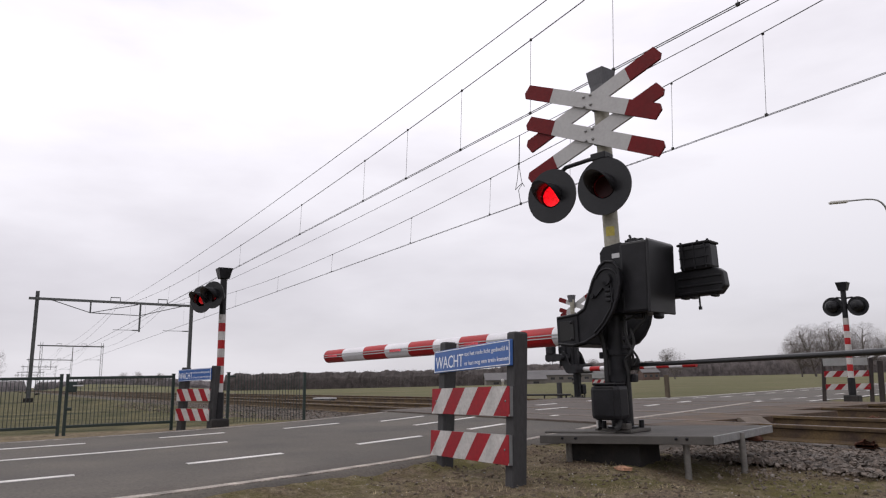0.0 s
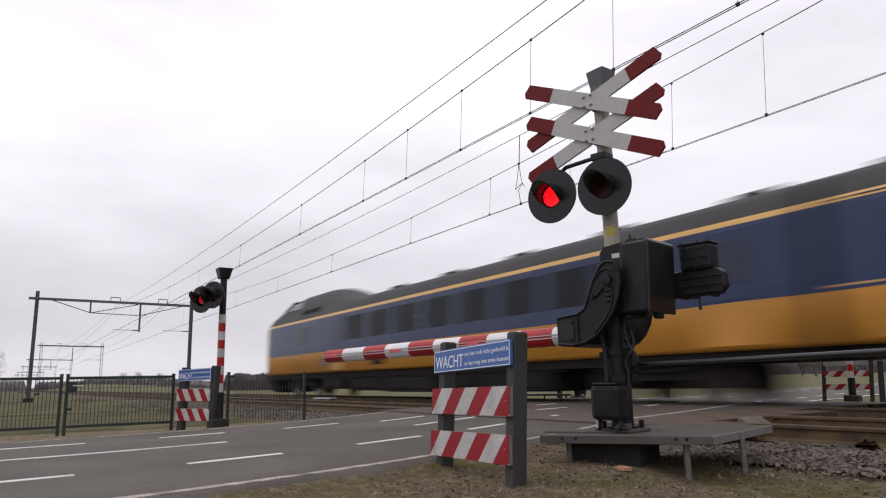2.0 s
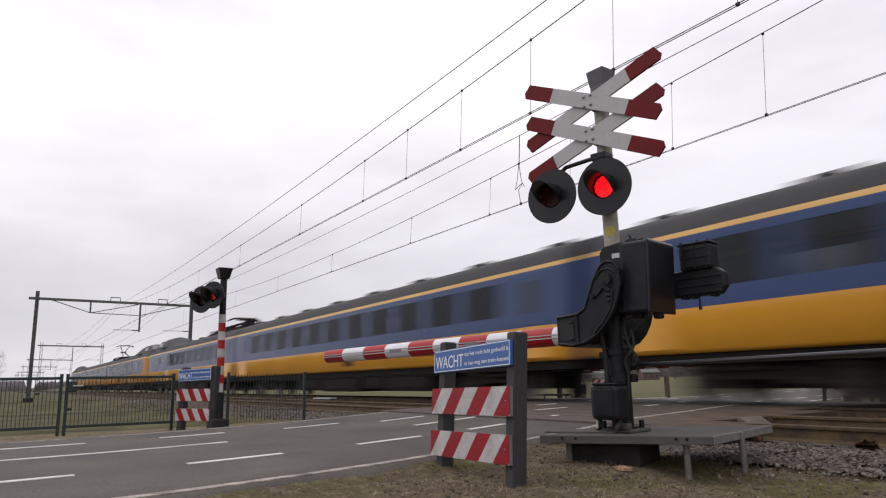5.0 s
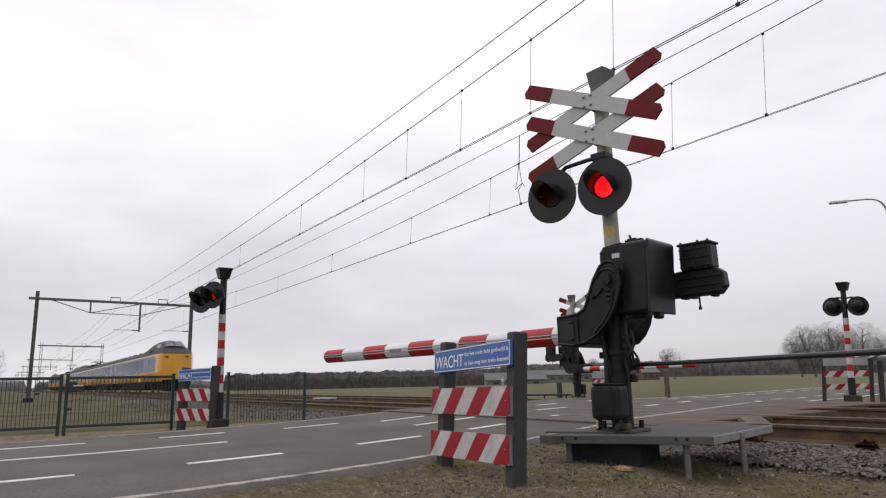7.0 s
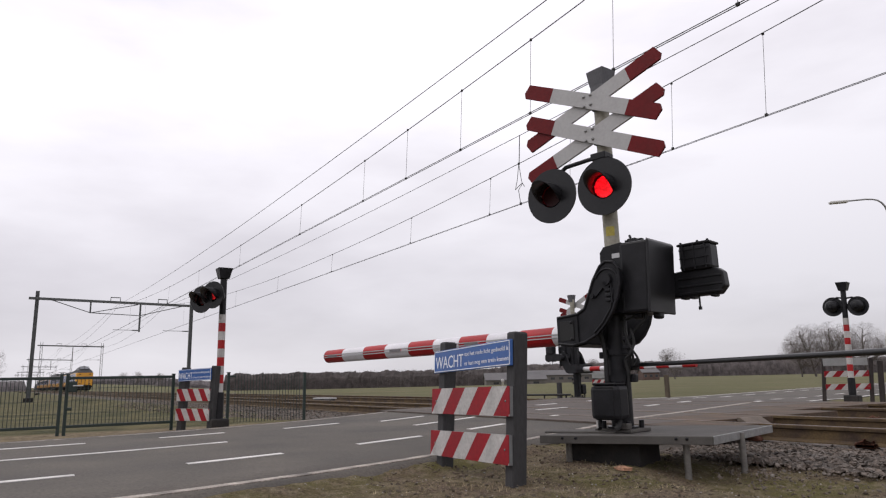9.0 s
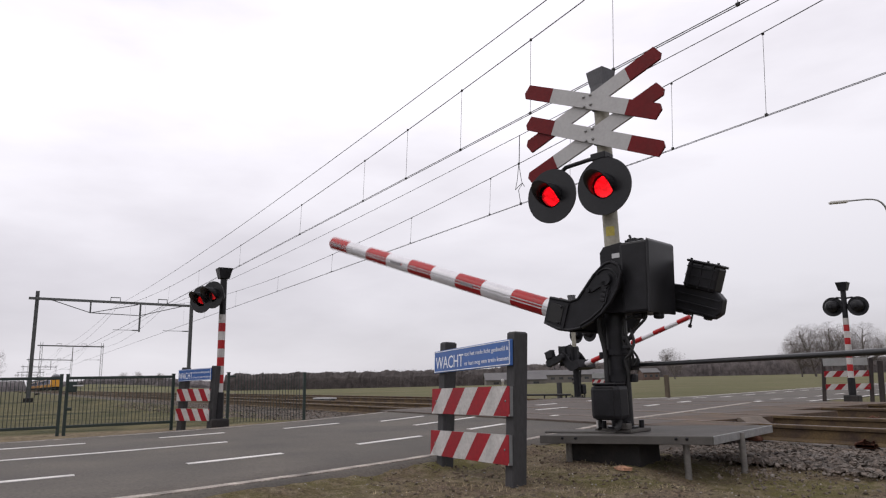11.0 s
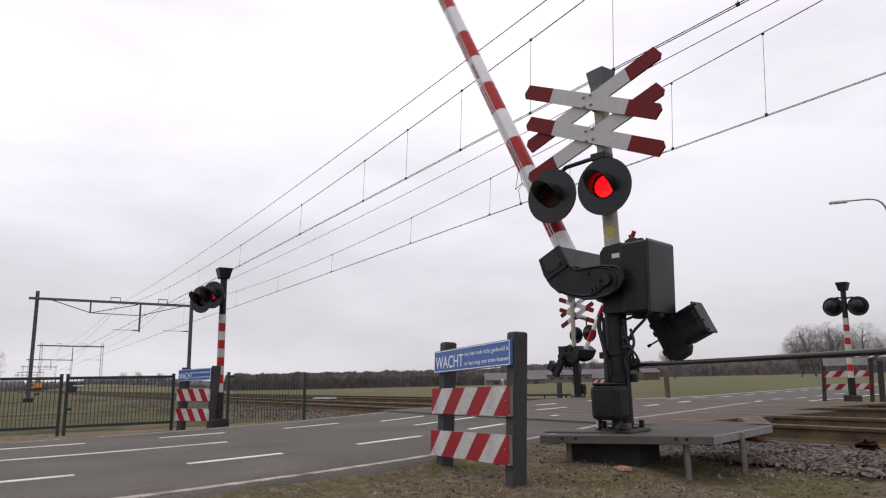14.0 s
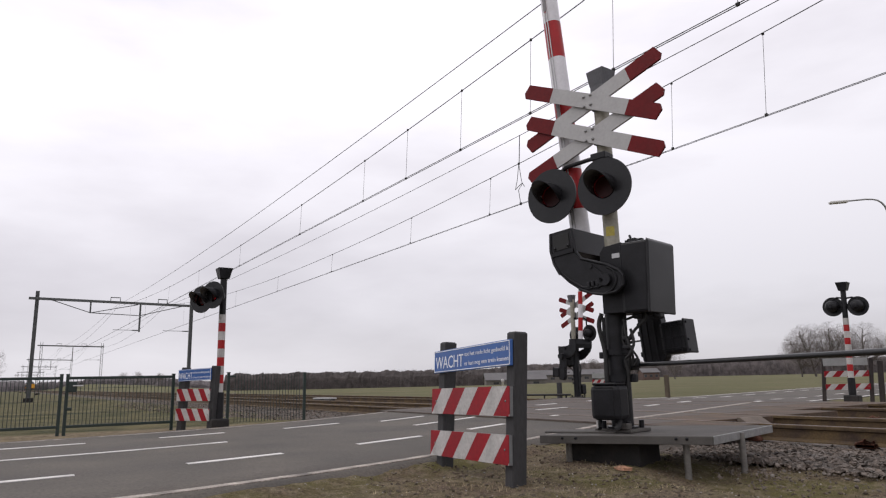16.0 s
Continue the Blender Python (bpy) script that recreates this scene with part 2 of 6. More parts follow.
    def soften(self, ch):
        """Rounds all edges of what has been built so far."""
        b = bmesh.new()
        vs = [b.verts.new(p) for p in self.v]
        for f in self.f:
            b.faces.new([vs[i] for i in f])
        bmesh.ops.remove_doubles(b, verts=b.verts, dist=1e-5)
        bmesh.ops.bevel(b, geom=b.edges[:], offset=ch, segments=2, profile=0.5, affect="EDGES")
        b.verts.index_update()
        self.v, self.f = [tuple(v.co) for v in b.verts], [tuple(v.index for v in f.verts) for f in b.faces]
        self.m, self.s = [0] * len(self.f), [False] * len(self.f)
        b.free()
        return self

    def moved(self, m):
        self.v = [tuple(m @ Vector(p)) for p in self.v]
        return self

    def mesh(self, name, mats):
        me = bpy.data.meshes.new(name)
        me.from_pydata(self.v, [], self.f)
        for mt in (mats if isinstance(mats, (list, tuple)) else [mats]):
            me.materials.append(mt)
        me.polygons.foreach_set("material_index", self.m)
        me.polygons.foreach_set("use_smooth", self.s)
        b = bmesh.new()
        b.from_mesh(me)
        if len(b.faces) < 60000:
            bmesh.ops.recalc_face_normals(b, faces=b.faces)
        b.to_mesh(me)
        b.free()
        me.update()
        return me


def part(name, g, mats, parent, label="", m=None):
    """One mesh object under a thing or under a part."""
    me = g.mesh(name, mats) if isinstance(g, Geo) else g
    ob = new(name, me)
    ob.parent = parent
    if m is not None:
        ob.matrix_basis = m
    return tagged(ob, label)


def thing(name, m, label, category, group="", kind=""):
    ob = new(name)
    ob.empty_display_size = 0.2
    ob.matrix_basis = m
    return tagged(ob, label, category, group, kind)


def solid(name, g, mats, label="", category="", group="", kind="", m=None):
    ob = new(name, g.mesh(name, mats))
    if m is not None:
        ob.matrix_basis = m
    return tagged(ob, label, category, group, kind)


def clip_poly(poly, a, b, c):
    """The part of a flat polygon where a*x + b*z <= c."""
    out = []
    for i, p in enumerate(poly):
        q = poly[(i + 1) % len(poly)]
        dp, dq = a * p[0] + b * p[1] - c, a * q[0] + b * q[1] - c
        if dp <= 0:
            out.append(p)
        if dp * dq < 0:
            t = dp / (dp - dq)
            out.append((p[0] + (q[0] - p[0]) * t, p[1] + (q[1] - p[1]) * t))
    return out


def striped_plank(w, h, slant, step, start, depth=0.025):
    """A board w by h in x and z with slanted bands of two materials, centre at the origin, its face towards -y."""
    g = Geo()
    g.box((0, 0.002, 0), (w, depth, h), 2)
    base = [(-w / 2, -h / 2), (w / 2, -h / 2), (w / 2, h / 2), (-w / 2, h / 2)]
    k = 0
    x = start
    while x < w / 2 + abs(slant):
        # band between two slanted lines x - slant * z / h
        s = slant / h
        p = clip_poly(clip_poly(base, 1, -s, x + step), -1, s, -x)
        if len(p) > 2:
            g.prism(p, -depth / 2 - 0.0005, -depth / 2 - 0.003, k % 2)
        x += step
        k += 1
    return g


def lerp_table(tab, t):
    for (a, va), (b, vb) in zip(tab, tab[1:]):
        if t <= b:
            f = max(0.0, (t - a) / (b - a))
            return va + (vb - va) * f
    return tab[-1][1]


def smooth(a, b, t):
    t = min(max((t - a) / (b - a), 0.0), 1.0)
    return t * t * (3 - 2 * t)


# ---- the plan: tracks run along x, the road crosses them ----
YN, YF = 7.958, 11.817            # centre lines of the two tracks, rail heads at height 0
GAUGE = 0.7525
EDGE = [(-60, -0.2), (-25, -2.45), (-8, -3.75), (0, -4.5), (0.69, -4.60), (1.28, -4.72), (2.2, -4.97), (3.27, -5.33), (4.63, -5.77),
        (6.08, -6.23), (8.48, -6.95), (9.86, -7.43), (12.43, -8.33), (20, -11.0), (36, -15.3), (60, -21.5), (200, -57)]
ROADZ = [(-60, -0.1), (3.0, -0.1), (4.7, -0.08), (6.1, -0.04), (7.0, 0.0), (13.0, 0.0), (14.5, -0.06), (17, -0.16), (22, -0.26), (200, -0.5)]
FARW = 5.95


def edge_x(y):
    """The road's edge line on the camera's side, smoothed."""
    return (lerp_table(EDGE, y - 0.5) + 2 * lerp_table(EDGE, y) + lerp_table(EDGE, y + 0.5)) / 4


def road_z(y):
    return (lerp_table(ROADZ, y - 0.4) + 2 * lerp_table(ROADZ, y) + lerp_table(ROADZ, y + 0.4)) / 4


def land_z(x, y):
    """Height of the open land, below road and tracks."""
    d = math.hypot(x, y)
    z = -0.175 - 0.015 * smooth(7, 10, d) - 0.10 * smooth(9, 40, d)
    side = smooth(17, 60, y)
    z -= 1.45 * side * smooth(60, 240, -x) * (1 - smooth(150, 330, y))
    z -= 0.20 * smooth(14, 25, -x) * (1 - smooth(4, 7, y))
    # gentle rise of the far field beside the line
    z += 3.2 * smooth(170, 360, -x) * smooth(18, 36, y) * (1 - smooth(0.16, 0.25, y / max(1.0, -x)))
    return z


def ground_z(x, y):
    z = land_z(x, y)
    # shoulder of the road
    e = edge_x(y)
    off = e - x
    if -3 < off < FARW + 3:
        k = smooth(-0.55, -0.08, off) * (1 - smooth(FARW + 0.1, FARW + 1.3, off))
        z = z * (1 - k) + (road_z(y) - 0.012) * k
        if -0.08 < off < FARW - 0.05:
            z = road_z(y) - 0.06
    # hollow beside the service platform
    z -= 0.16 * smooth(1.45, 2.2, -off) * smooth(3.7, 4.7, y) * (1 - smooth(5.6, 6.4, y)) * smooth(-6.5, -5.0, x)
    # track bed
    t = smooth(YN - 3.3, YN - 1.9, y) * (1 - smooth(YF + 1.9, YF + 3.6, y))
    if t > 0 and not (-0.04 < off < FARW - 0.05):
        z = z * (1 - t) + min(-0.24, -0.24) * t
    return z


# ---- large structure ----
def grid_axis(spans):
    out = []
    for a, b, step in spans:
        n = max(1, round((b - a) / step))
        out += [a + (b - a) * i / n for i in range(n)]
    return out + [spans[-1][1]]


def ground_material():
    m = bpy.data.materials.new("earth_and_grass")
    m.use_nodes = True
    nt = m.node_tree
    N, L = nt.nodes.new, nt.links.new
    bsdf = nt.nodes["Principled BSDF"]
    bsdf.inputs["Roughness"].default_value = 0.95
    bsdf.inputs["Specular IOR Level"].default_value = 0.2
    tc = N("ShaderNodeTexCoord")

    def noise_tex(scale, detail, rough=0.6):
        n = N("ShaderNodeTexNoise")
        n.inputs["Scale"].default_value, n.inputs["Detail"].default_value, n.inputs["Roughness"].default_value = scale, detail, rough
        L(tc.outputs["Object"], n.inputs["Vector"])
        return n.outputs["Fac"]

    def rng(v, a, b, lo=0.0, hi=1.0):
        r = N("ShaderNodeMapRange")
        r.inputs["From Min"].default_value, r.inputs["From Max"].default_value = a, b
        r.inputs["To Min"].default_value, r.inputs["To Max"].default_value = lo, hi
        L(v, r.inputs["Value"])
        return r.outputs[0]

    def mixc(f, a, b):
        x = N("ShaderNodeMix"); x.data_type = "RGBA"
        L(f, x.inputs["Factor"])
        for s, c in (("A", a), ("B", b)):
            if isinstance(c, tuple):
                x.inputs[s].default_value = (*c, 1)
            else:
                L(c, x.inputs[s])
        return x.outputs["Result"]

    dirt = mixc(rng(noise_tex(38, 8, 0.75), 0.40, 0.62), (0.050, 0.036, 0.025), (0.205, 0.152, 0.104))
    straw = mixc(rng(noise_tex(160, 3), 0.42, 0.62), (0.110, 0.088, 0.054), (0.32, 0.265, 0.175))
    moss = mixc(rng(noise_tex(120, 4), 0.40, 0.62), (0.056, 0.052, 0.018), (0.160, 0.136, 0.050))
    near = mixc(rng(noise_tex(1.3, 6), 0.42, 0.60), dirt, moss)
    near = mixc(rng(noise_tex(7, 6, 0.7), 0.50, 0.66), near, straw)
    field = mixc(rng(noise_tex(0.05, 5), 0.35, 0.65), (0.078, 0.075, 0.031), (0.110, 0.107, 0.047))
    field = mixc(rng(noise_tex(3.0, 8, 0.75), 0.45, 0.7, 0, 0.7), field, (0.10, 0.095, 0.045))
    field = mixc(rng(noise_tex(0.16, 8, 0.7), 0.48, 0.66, 0, 0.8), field, (0.135, 0.112, 0.062))
    rough_grass = mixc(rng(noise_tex(0.7, 7, 0.7), 0.40, 0.60), (0.034, 0.037, 0.012), (0.118, 0.100, 0.046))
    sep = N("ShaderNodeSeparateXYZ"); L(tc.outputs["Object"], sep.inputs[0])
    far = mixc(rng(sep.outputs["Y"], 15.5, 19.0), rough_grass, field)
    # dry trodden strip between the road and the fence
    lo, hi, fade = rng(sep.outputs["X"], -13.7, -13.1), rng(sep.outputs["X"], -11.2, -10.6, 1.0, 0.0), rng(sep.outputs["Y"], 4.6, 6.0, 1.0, 0.0)
    strip = N("ShaderNodeMath"); strip.operation = "MULTIPLY"
    L(lo, strip.inputs[0]); L(hi, strip.inputs[1])
    strip2 = N("ShaderNodeMath"); strip2.operation = "MULTIPLY"
    L(strip.outputs[0], strip2.inputs[0]); L(fade, strip2.inputs[1])
    far = mixc(strip2.outputs[0], far, mixc(rng(noise_tex(9, 7, 0.75), 0.38, 0.62), (0.110, 0.085, 0.052), (0.27, 0.215, 0.135)))
    west = rng(sep.outputs["X"], -9.5, -7.5)
    beyond = rng(sep.outputs["Y"], 17.5, 20.0)
    both = N("ShaderNodeMath"); both.operation = "SUBTRACT"; both.use_clamp = True
    L(west, both.inputs[0]); L(beyond, both.inputs[1])
    col = mixc(both.outputs[0], far, near)
    L(col, bsdf.inputs["Base Color"])
    bp = N("ShaderNodeBump"); bp.inputs["Strength"].default_value = 1.0; bp.inputs["Distance"].default_value = 0.02
    L(noise_tex(55, 8, 0.75), bp.inputs["Height"]); L(bp.outputs[0], bsdf.inputs["Normal"])
    return m


EARTH = ground_material()


def build_ground():
    xs = grid_axis([(-4500, -800, 400), (-800, -200, 60), (-200, -60, 12), (-60, -18, 2.5), (-18, -6, 0.5), (-6, 0.5, 0.075), (0.5, 6, 0.5), (6, 60, 9),
                    (60, 600, 90), (600, 4500, 600)])
    ys = grid_axis([(-4500, -400, 500), (-400, -40, 45), (-40, -2, 3), (-2, 1.5, 0.35), (1.5, 7.2, 0.075), (7.2, 18, 0.4), (18, 60, 2.5), (60, 400, 15),
                    (400, 1200, 100), (1200, 4800, 600)])
    vs = []
    for y in ys:
        for x in xs:
            z = ground_z(x, y)
            if -6 < x < 0.5 and 1.4 < y < 7.2:
                n = noise.fractal(Vector((x * 2.2, y * 2.2, 0)), 1.0, 2.0, 3)
                h = noise.fractal(Vector((x * 11, y * 11, 3)), 0.9, 2.1, 3)
                k = smooth(0.0, 0.35, x - edge_x(y))
                z += (0.022 * n + 0.012 * h) * k
            vs.append((x, y, z))
    w = len(xs)
    fs = [(j * w + i, j * w + i + 1, (j + 1) * w + i + 1, (j + 1) * w + i) for j in range(len(ys) - 1) for i in range(w - 1)]
    g = Geo().add(vs, fs, 0, True)
    return solid("ground", g, EARTH, "flat pasture and dry mossy verge", "ground", kind="structure")


def ribbon(off0, off1, y0, y1, lift, step=0.35, ragged=False):
    """A strip of the road between two offsets from its edge line."""
    g = Geo()
    n = max(1, math.ceil((y1 - y0) / step))
    k = max(1, math.ceil((off1 - off0) / 0.7))
    vs = []
    for j in range(n + 1):
        y = y0 + (y1 - y0) * j / n
        row = [(edge_x(y) - (off0 + (off1 - off0) * i / k), y, road_z(y) + lift) for i in range(k + 1)]
        if ragged:
            # the broken edge dips under the dirt of the verge
            n1 = noise.fractal(Vector((y * 2.3, 4.0, 0)), 1.0, 2.0, 4)
            row[0] = (row[0][0] + 0.05 * n1, y, row[0][2] - 0.045)
            row.insert(1, (row[0][0] - 0.07, y, road_z(y) + lift - 0.004))
        vs += row
    k = len(vs) // (n + 1) - 1
    fs = [(j * (k + 1) + i, j * (k + 1) + i + 1, (j + 1) * (k + 1) + i + 1, (j + 1) * (k + 1) + i) for j in range(n) for i in range(k)]
    g.add(vs, fs, 0, True)
    # skirt down the two long sides
    for i in (0, k):
        side = [vs[j * (k + 1) + i] for j in range(n + 1)]
        g.add(side + [(x, y, z - 0.09) for x, y, z in side], [(j, j + 1, n + 2 + j, n + 1 + j) for j in range(n)], 0)
    return g


DECK0, DECK1 = 6.32, 13.45


def build_road():
    g = ribbon(-0.24, FARW, -60, DECK0, 0.0, 0.12, True)
    far = ribbon(-0.11, FARW, DECK1, 200, 0.0, 1.0)
    g.add(far.v, far.f, 0, True)
    road = solid("road", g, ASPHALT, "grey asphalt road over the level crossing", "road", kind="structure")

    def line(o, y0, y1, width, mat=ROADPAINT):
        part("road_line", ribbon(o - width / 2, o + width / 2, y0, y1, 0.004), mat, road)

    line(0.0, -30, DECK0, 0.10, EDGEPAINT)
    line(0.0, DECK0 + 0.02, 12.2, 0.10, EDGEPAINT)
    line(0.0, 12.6, 70, 0.10)
    line(FARW - 0.2, -30, DECK0, 0.07, EDGEPAINT)
    line(FARW - 0.2, DECK1, 70, 0.10)
    for a, b in ((-9.4, -8.5), (-7.6, -6.7), (-5.8, -4.9), (-4.0, -3.1), (-2.2, -1.3), (-0.42, 0.51), (1.36, 2.28), (3.2, 4.16), (5.02, 5.76),
                 (6.55, 7.08), (8.35, 8.95), (10.1, 10.7), (11.8, 12.4)):
        line(1.47, a, b, 0.10)
    for a, b in ((-9.1, -8.2), (-7.3, -6.4), (-5.5, -4.6), (-3.7, -2.8), (-1.9, -1.0), (-0.1, 0.88), (1.74, 2.63), (3.5, 4.5), (5.07, 6.05), (8.2, 8.6), (9.4, 10.2), (11.6, 12.4)):
        line(4.72 if b < 3 else 4.50 if b < 5 else 4.0, a, b, 0.09)
    for a, b in ((-12, 2.24), (4.98, 6.31), (8.0, 9.0), (10.6, 11.8)):
        line(3.25 if b < 3 else 2.78, a, b, 0.09)
    for k in range(16):
        y = 14.2 + 2.4 * k
        line(1.47, y, y + 1.15, 0.11)
        line(4.5, y + 0.6, y + 1.75, 0.11)
    return road


def build_deck():
    deck = thing("crossing_deck", pose(0, 0, 0), "brown rubber and timber panels between the rails", "crossing deck", kind="structure")
    strips = ((DECK0, 6.75), (6.76, YN - GAUGE - 0.04), (YN - GAUGE + 0.085, YN - 0.005), (YN + 0.005, YN + GAUGE - 0.085), (YN + GAUGE + 0.04, 9.42), (9.43, 10.2), (10.21, YF - GAUGE - 0.04),
              (YF - GAUGE + 0.085, YF - 0.005), (YF + 0.005, YF + GAUGE - 0.085), (YF + GAUGE + 0.04, 13.02), (13.03, DECK1))
    for y0, y1 in strips:
        x1 = -4.75 if y0 < 7.1 else -5.5 if y0 < 9.5 else -6.2
        n = 8
        w = (x1 - (edge_x((y0 + y1) / 2) - FARW - 0.05)) / n
        me = Geo().box((0, 0, -0.07), (w - 0.008, y1 - y0, 0.14), ch=0.006).mesh("panel", DECK)
        muddy = Geo().box((0, 0, -0.07), (w - 0.008, y1 - y0, 0.14), ch=0.006).mesh("panel", DECKDIRT)
        for i in range(n):
            x = x1 - w / 2 - i * w
            part("panel", me if i else muddy, DECK if i else DECKDIRT, deck, m=pose(x, (y0 + y1) / 2, -0.004))
    return deck


RAIL = [(-0.075, -0.172), (0.075, -0.172), (0.075, -0.162), (0.012, -0.138), (0.009, -0.050), (0.034, -0.036), (0.036, -0.008),
        (0.026, 0.0), (-0.026, 0.0), (-0.036, -0.008), (-0.034, -0.036), (-0.009, -0.050), (-0.012, -0.138), (-0.075, -0.162)]


def build_tracks():
    for k, yc in enumerate((YN, YF)):
        track = thing("track", pose(0, 0, 0), "rusty running rails of an electrified line on sleepers", "railway track", "tracks", kind="structure")
        for s in (-1, 1):
            y = yc + s * GAUGE
            g = Geo()
            n = len(RAIL)
            cuts = [-700, -300, -120, -40, -13, -5, 5, 60]
            vs = [(x, y + a, b) for x in cuts for a, b in RAIL]
            for j in range(len(cuts) - 1):
                for i in range(n):
                    g.add([], [])
                    g.f.append((j * n + i, j * n + (i + 1) % n, (j + 1) * n + (i + 1) % n, (j + 1) * n + i))
                    g.m.append(1 if i == 7 else 0)
                    g.s.append(False)
            g.v = vs
            part("rail", g, [RUST, RAILTOP], track)
        # sleepers that can be told apart stand alone, the rest form one mesh
        me = Geo().box((0, 0, 0), (0.26, 2.5, 0.16), ch=0.02).mesh("sleeper", SLEEPER)
        rest = Geo()
        x = 30.0
        while x > -420:
            if not -14.6 < x < -5.2:
                if -24 < x < 4:
                    part("sleeper", me, SLEEPER, track, m=pose(x, yc, -0.285 + random.uniform(-0.006, 0.006), 0, 0, random.uniform(-0.5, 0.5)))
                else:
                    rest.box((x, yc, -0.255), (0.26, 2.5, 0.16))
            x -= 0.6
        tagged(part("sleepers", rest, SLEEPER, track), kind="stuff")
        # rusty clips beside each rail foot, close to the crossing only
        clip = Geo()
        clip.box((0, 0, 0.015), (0.20, 0.07, 0.05), ch=0.015).tube([(-0.09, 0.01, 0.03), (0, 0.035, 0.06), (0.09, 0.01, 0.03)], 0.013, 6).tube([(0, 0.02, 0), (0, 0.02, 0.08)], 0.016, 6).tube([(-0.06, -0.01, 0.02), (-0.07, -0.01, 0.065)], 0.014, 6)
        cm = clip.mesh("rail_clip", RUSTY)
        for i in range(16):
            x = -5.1 + 0.6 * i + 0.0
            for s in (-1, 1):
                for o in (-1, 1):
                    if k == 0 or s < 0:
                        part("rail_clip", cm, RUSTY, track, m=pose(30 - 0.6 * round((30 - x) / 0.6), yc + s * GAUGE + o * 0.10, -0.178, 0, 0, 0 if o > 0 else 180))


def rock(seed):
    """A broken stone: the hull of a few random points, with sharp edges."""
    r = random.Random(seed)
    b = bmesh.new()
    sx, sy, sz = r.uniform(0.85, 1.35), r.uniform(0.65, 1.0), r.uniform(0.45, 0.85)
    for i in range(11):
        d = Vector((r.gauss(0, 1), r.gauss(0, 1), r.gauss(0, 1))).normalized() * r.uniform(0.75, 1.15)
        b.verts.new((d.x * sx, d.y * sy, d.z * sz))
    made = bmesh.ops.convex_hull(b, input=b.verts)
    bmesh.ops.delete(b, geom=list({v for v in made["geom_interior"] if isinstance(v, bmesh.types.BMVert)}), context="VERTS")
    b.verts.index_update()
    out = [v.co.copy() for v in b.verts], [tuple(v.index for v in f.verts) for f in b.faces]
    b.free()
    return out


def bed_z(x, y):
    """Top of the ballast."""
    t = smooth(YN - 3.0, YN - 1.75, y) * (1 - smooth(YF + 1.75, YF + 3.3, y))
    inner = 0.0
    z = (land_z(x, 4.5) - 0.10) * (1 - t) + (-0.205) * t
    return z + 0.02 * noise.noise(Vector((x * 1.7, y * 1.7, 1)))


BED0 = 5.72


def build_ballast():
    g = Geo()
    for x0, x1, step in ((-5.3, 40, 0.5), (-600, -13.9, 2.0)):
        xs = grid_axis([(x0, x1, step)])
        ys = grid_axis([(BED0 if x0 > -10 else YN - 2.75, YF + 3.0, 0.3)])
        vs = [(x, y, bed_z(x, y)) for y in ys for x in xs]
        w = len(xs)
        g.add(vs, [(j * w + i, j * w + i + 1, (j + 1) * w + i + 1, (j + 1) * w + i) for j in range(len(ys) - 1) for i in range(w - 1)], 0, True)
    bed = solid("ballast", g, BED, "grey crushed stone ballast with brown dust", "ballast", kind="structure")
    shapes = [rock(i) for i in range(9)]
    meshes = [Geo().add(v, f, 0).mesh("stone", STONE) for v, f in shapes]
    rnd = random.Random(5)

    def place(x0, x1, y0, y1):
        x, y = rnd.uniform(x0, x1), rnd.uniform(y0, y1)
        return x, y, max(bed_z(x, y), ground_z(x, y)) if y < BED0 else bed_z(x, y)

    for i in range(290):
        x, y, z = place(-4.0, -1.5, 5.62, 6.45)
        s = rnd.choice((0.016, 0.020, 0.024, 0.030, 0.042))
        o = part("stone", rnd.choice(meshes), STONE, bed, m=pose(x, y, z + s * 0.25, rnd.uniform(-30, 30), rnd.uniform(-30, 30), rnd.uniform(0, 360)))
        o.scale = (s, s, s)
    rest = Geo()
    zones = ((4600, -5.0, 0.8, 5.58, 7.15, 0.92), (420, -4.1, 0.8, 5.15, 5.75, 0.6), (160, -3.9, 0.8, 4.7, 5.3, 0.5), (700, -5.2, 1.0, 7.3, 8.7, 0.9), (900, -5.6, 2.0, 8.8, 11.0, 0.9), (500, -5.6, 2.0, 11.1, 13.8, 1.0),
             (2600, -24, -14.2, 4.9, 7.2, 1.0), (1500, -40, -24, 4.9, 7.2, 1.3), (1200, -24, -14, 7.3, 13.8, 1.1))
    for n, x0, x1, y0, y1, k in zones:
        for i in range(n):
            x, y, z = place(x0, x1, y0, y1)
            v, f = rnd.choice(shapes)
            s = rnd.choice((0.014, 0.018, 0.022, 0.026, 0.034)) * rnd.uniform(0.85, 1.15) * k
            m = pose(x, y, z + s * 0.2, rnd.uniform(-40, 40), rnd.uniform(-40, 40), rnd.uniform(0, 360)) @ Matrix.Scale(s, 4)
            rest.add([m @ q for q in v], f, 0)
    tagged(part("stones", rest, STONE, bed, "loose grey crushed stones"), kind="stuff")


def lattice(g, y, x, z0, z1, w=0.34, mi=0):
    """An open mast: two channels joined by diagonal laths."""
    for s in (-1, 1):
        g.box((x, y + s * w / 2, (z0 + z1) / 2), (0.12, 0.06, z1 - z0), mi)
    z, s = z0 + 0.3, 1
    while z < z1 - 0.5:
        a, b = Vector((x, y - s * w / 2, z)), Vector((x, y + s * w / 2, z + 0.45))
        g.tube([a, b], 0.022, 4, mi)
        z, s = z + 0.45, -s


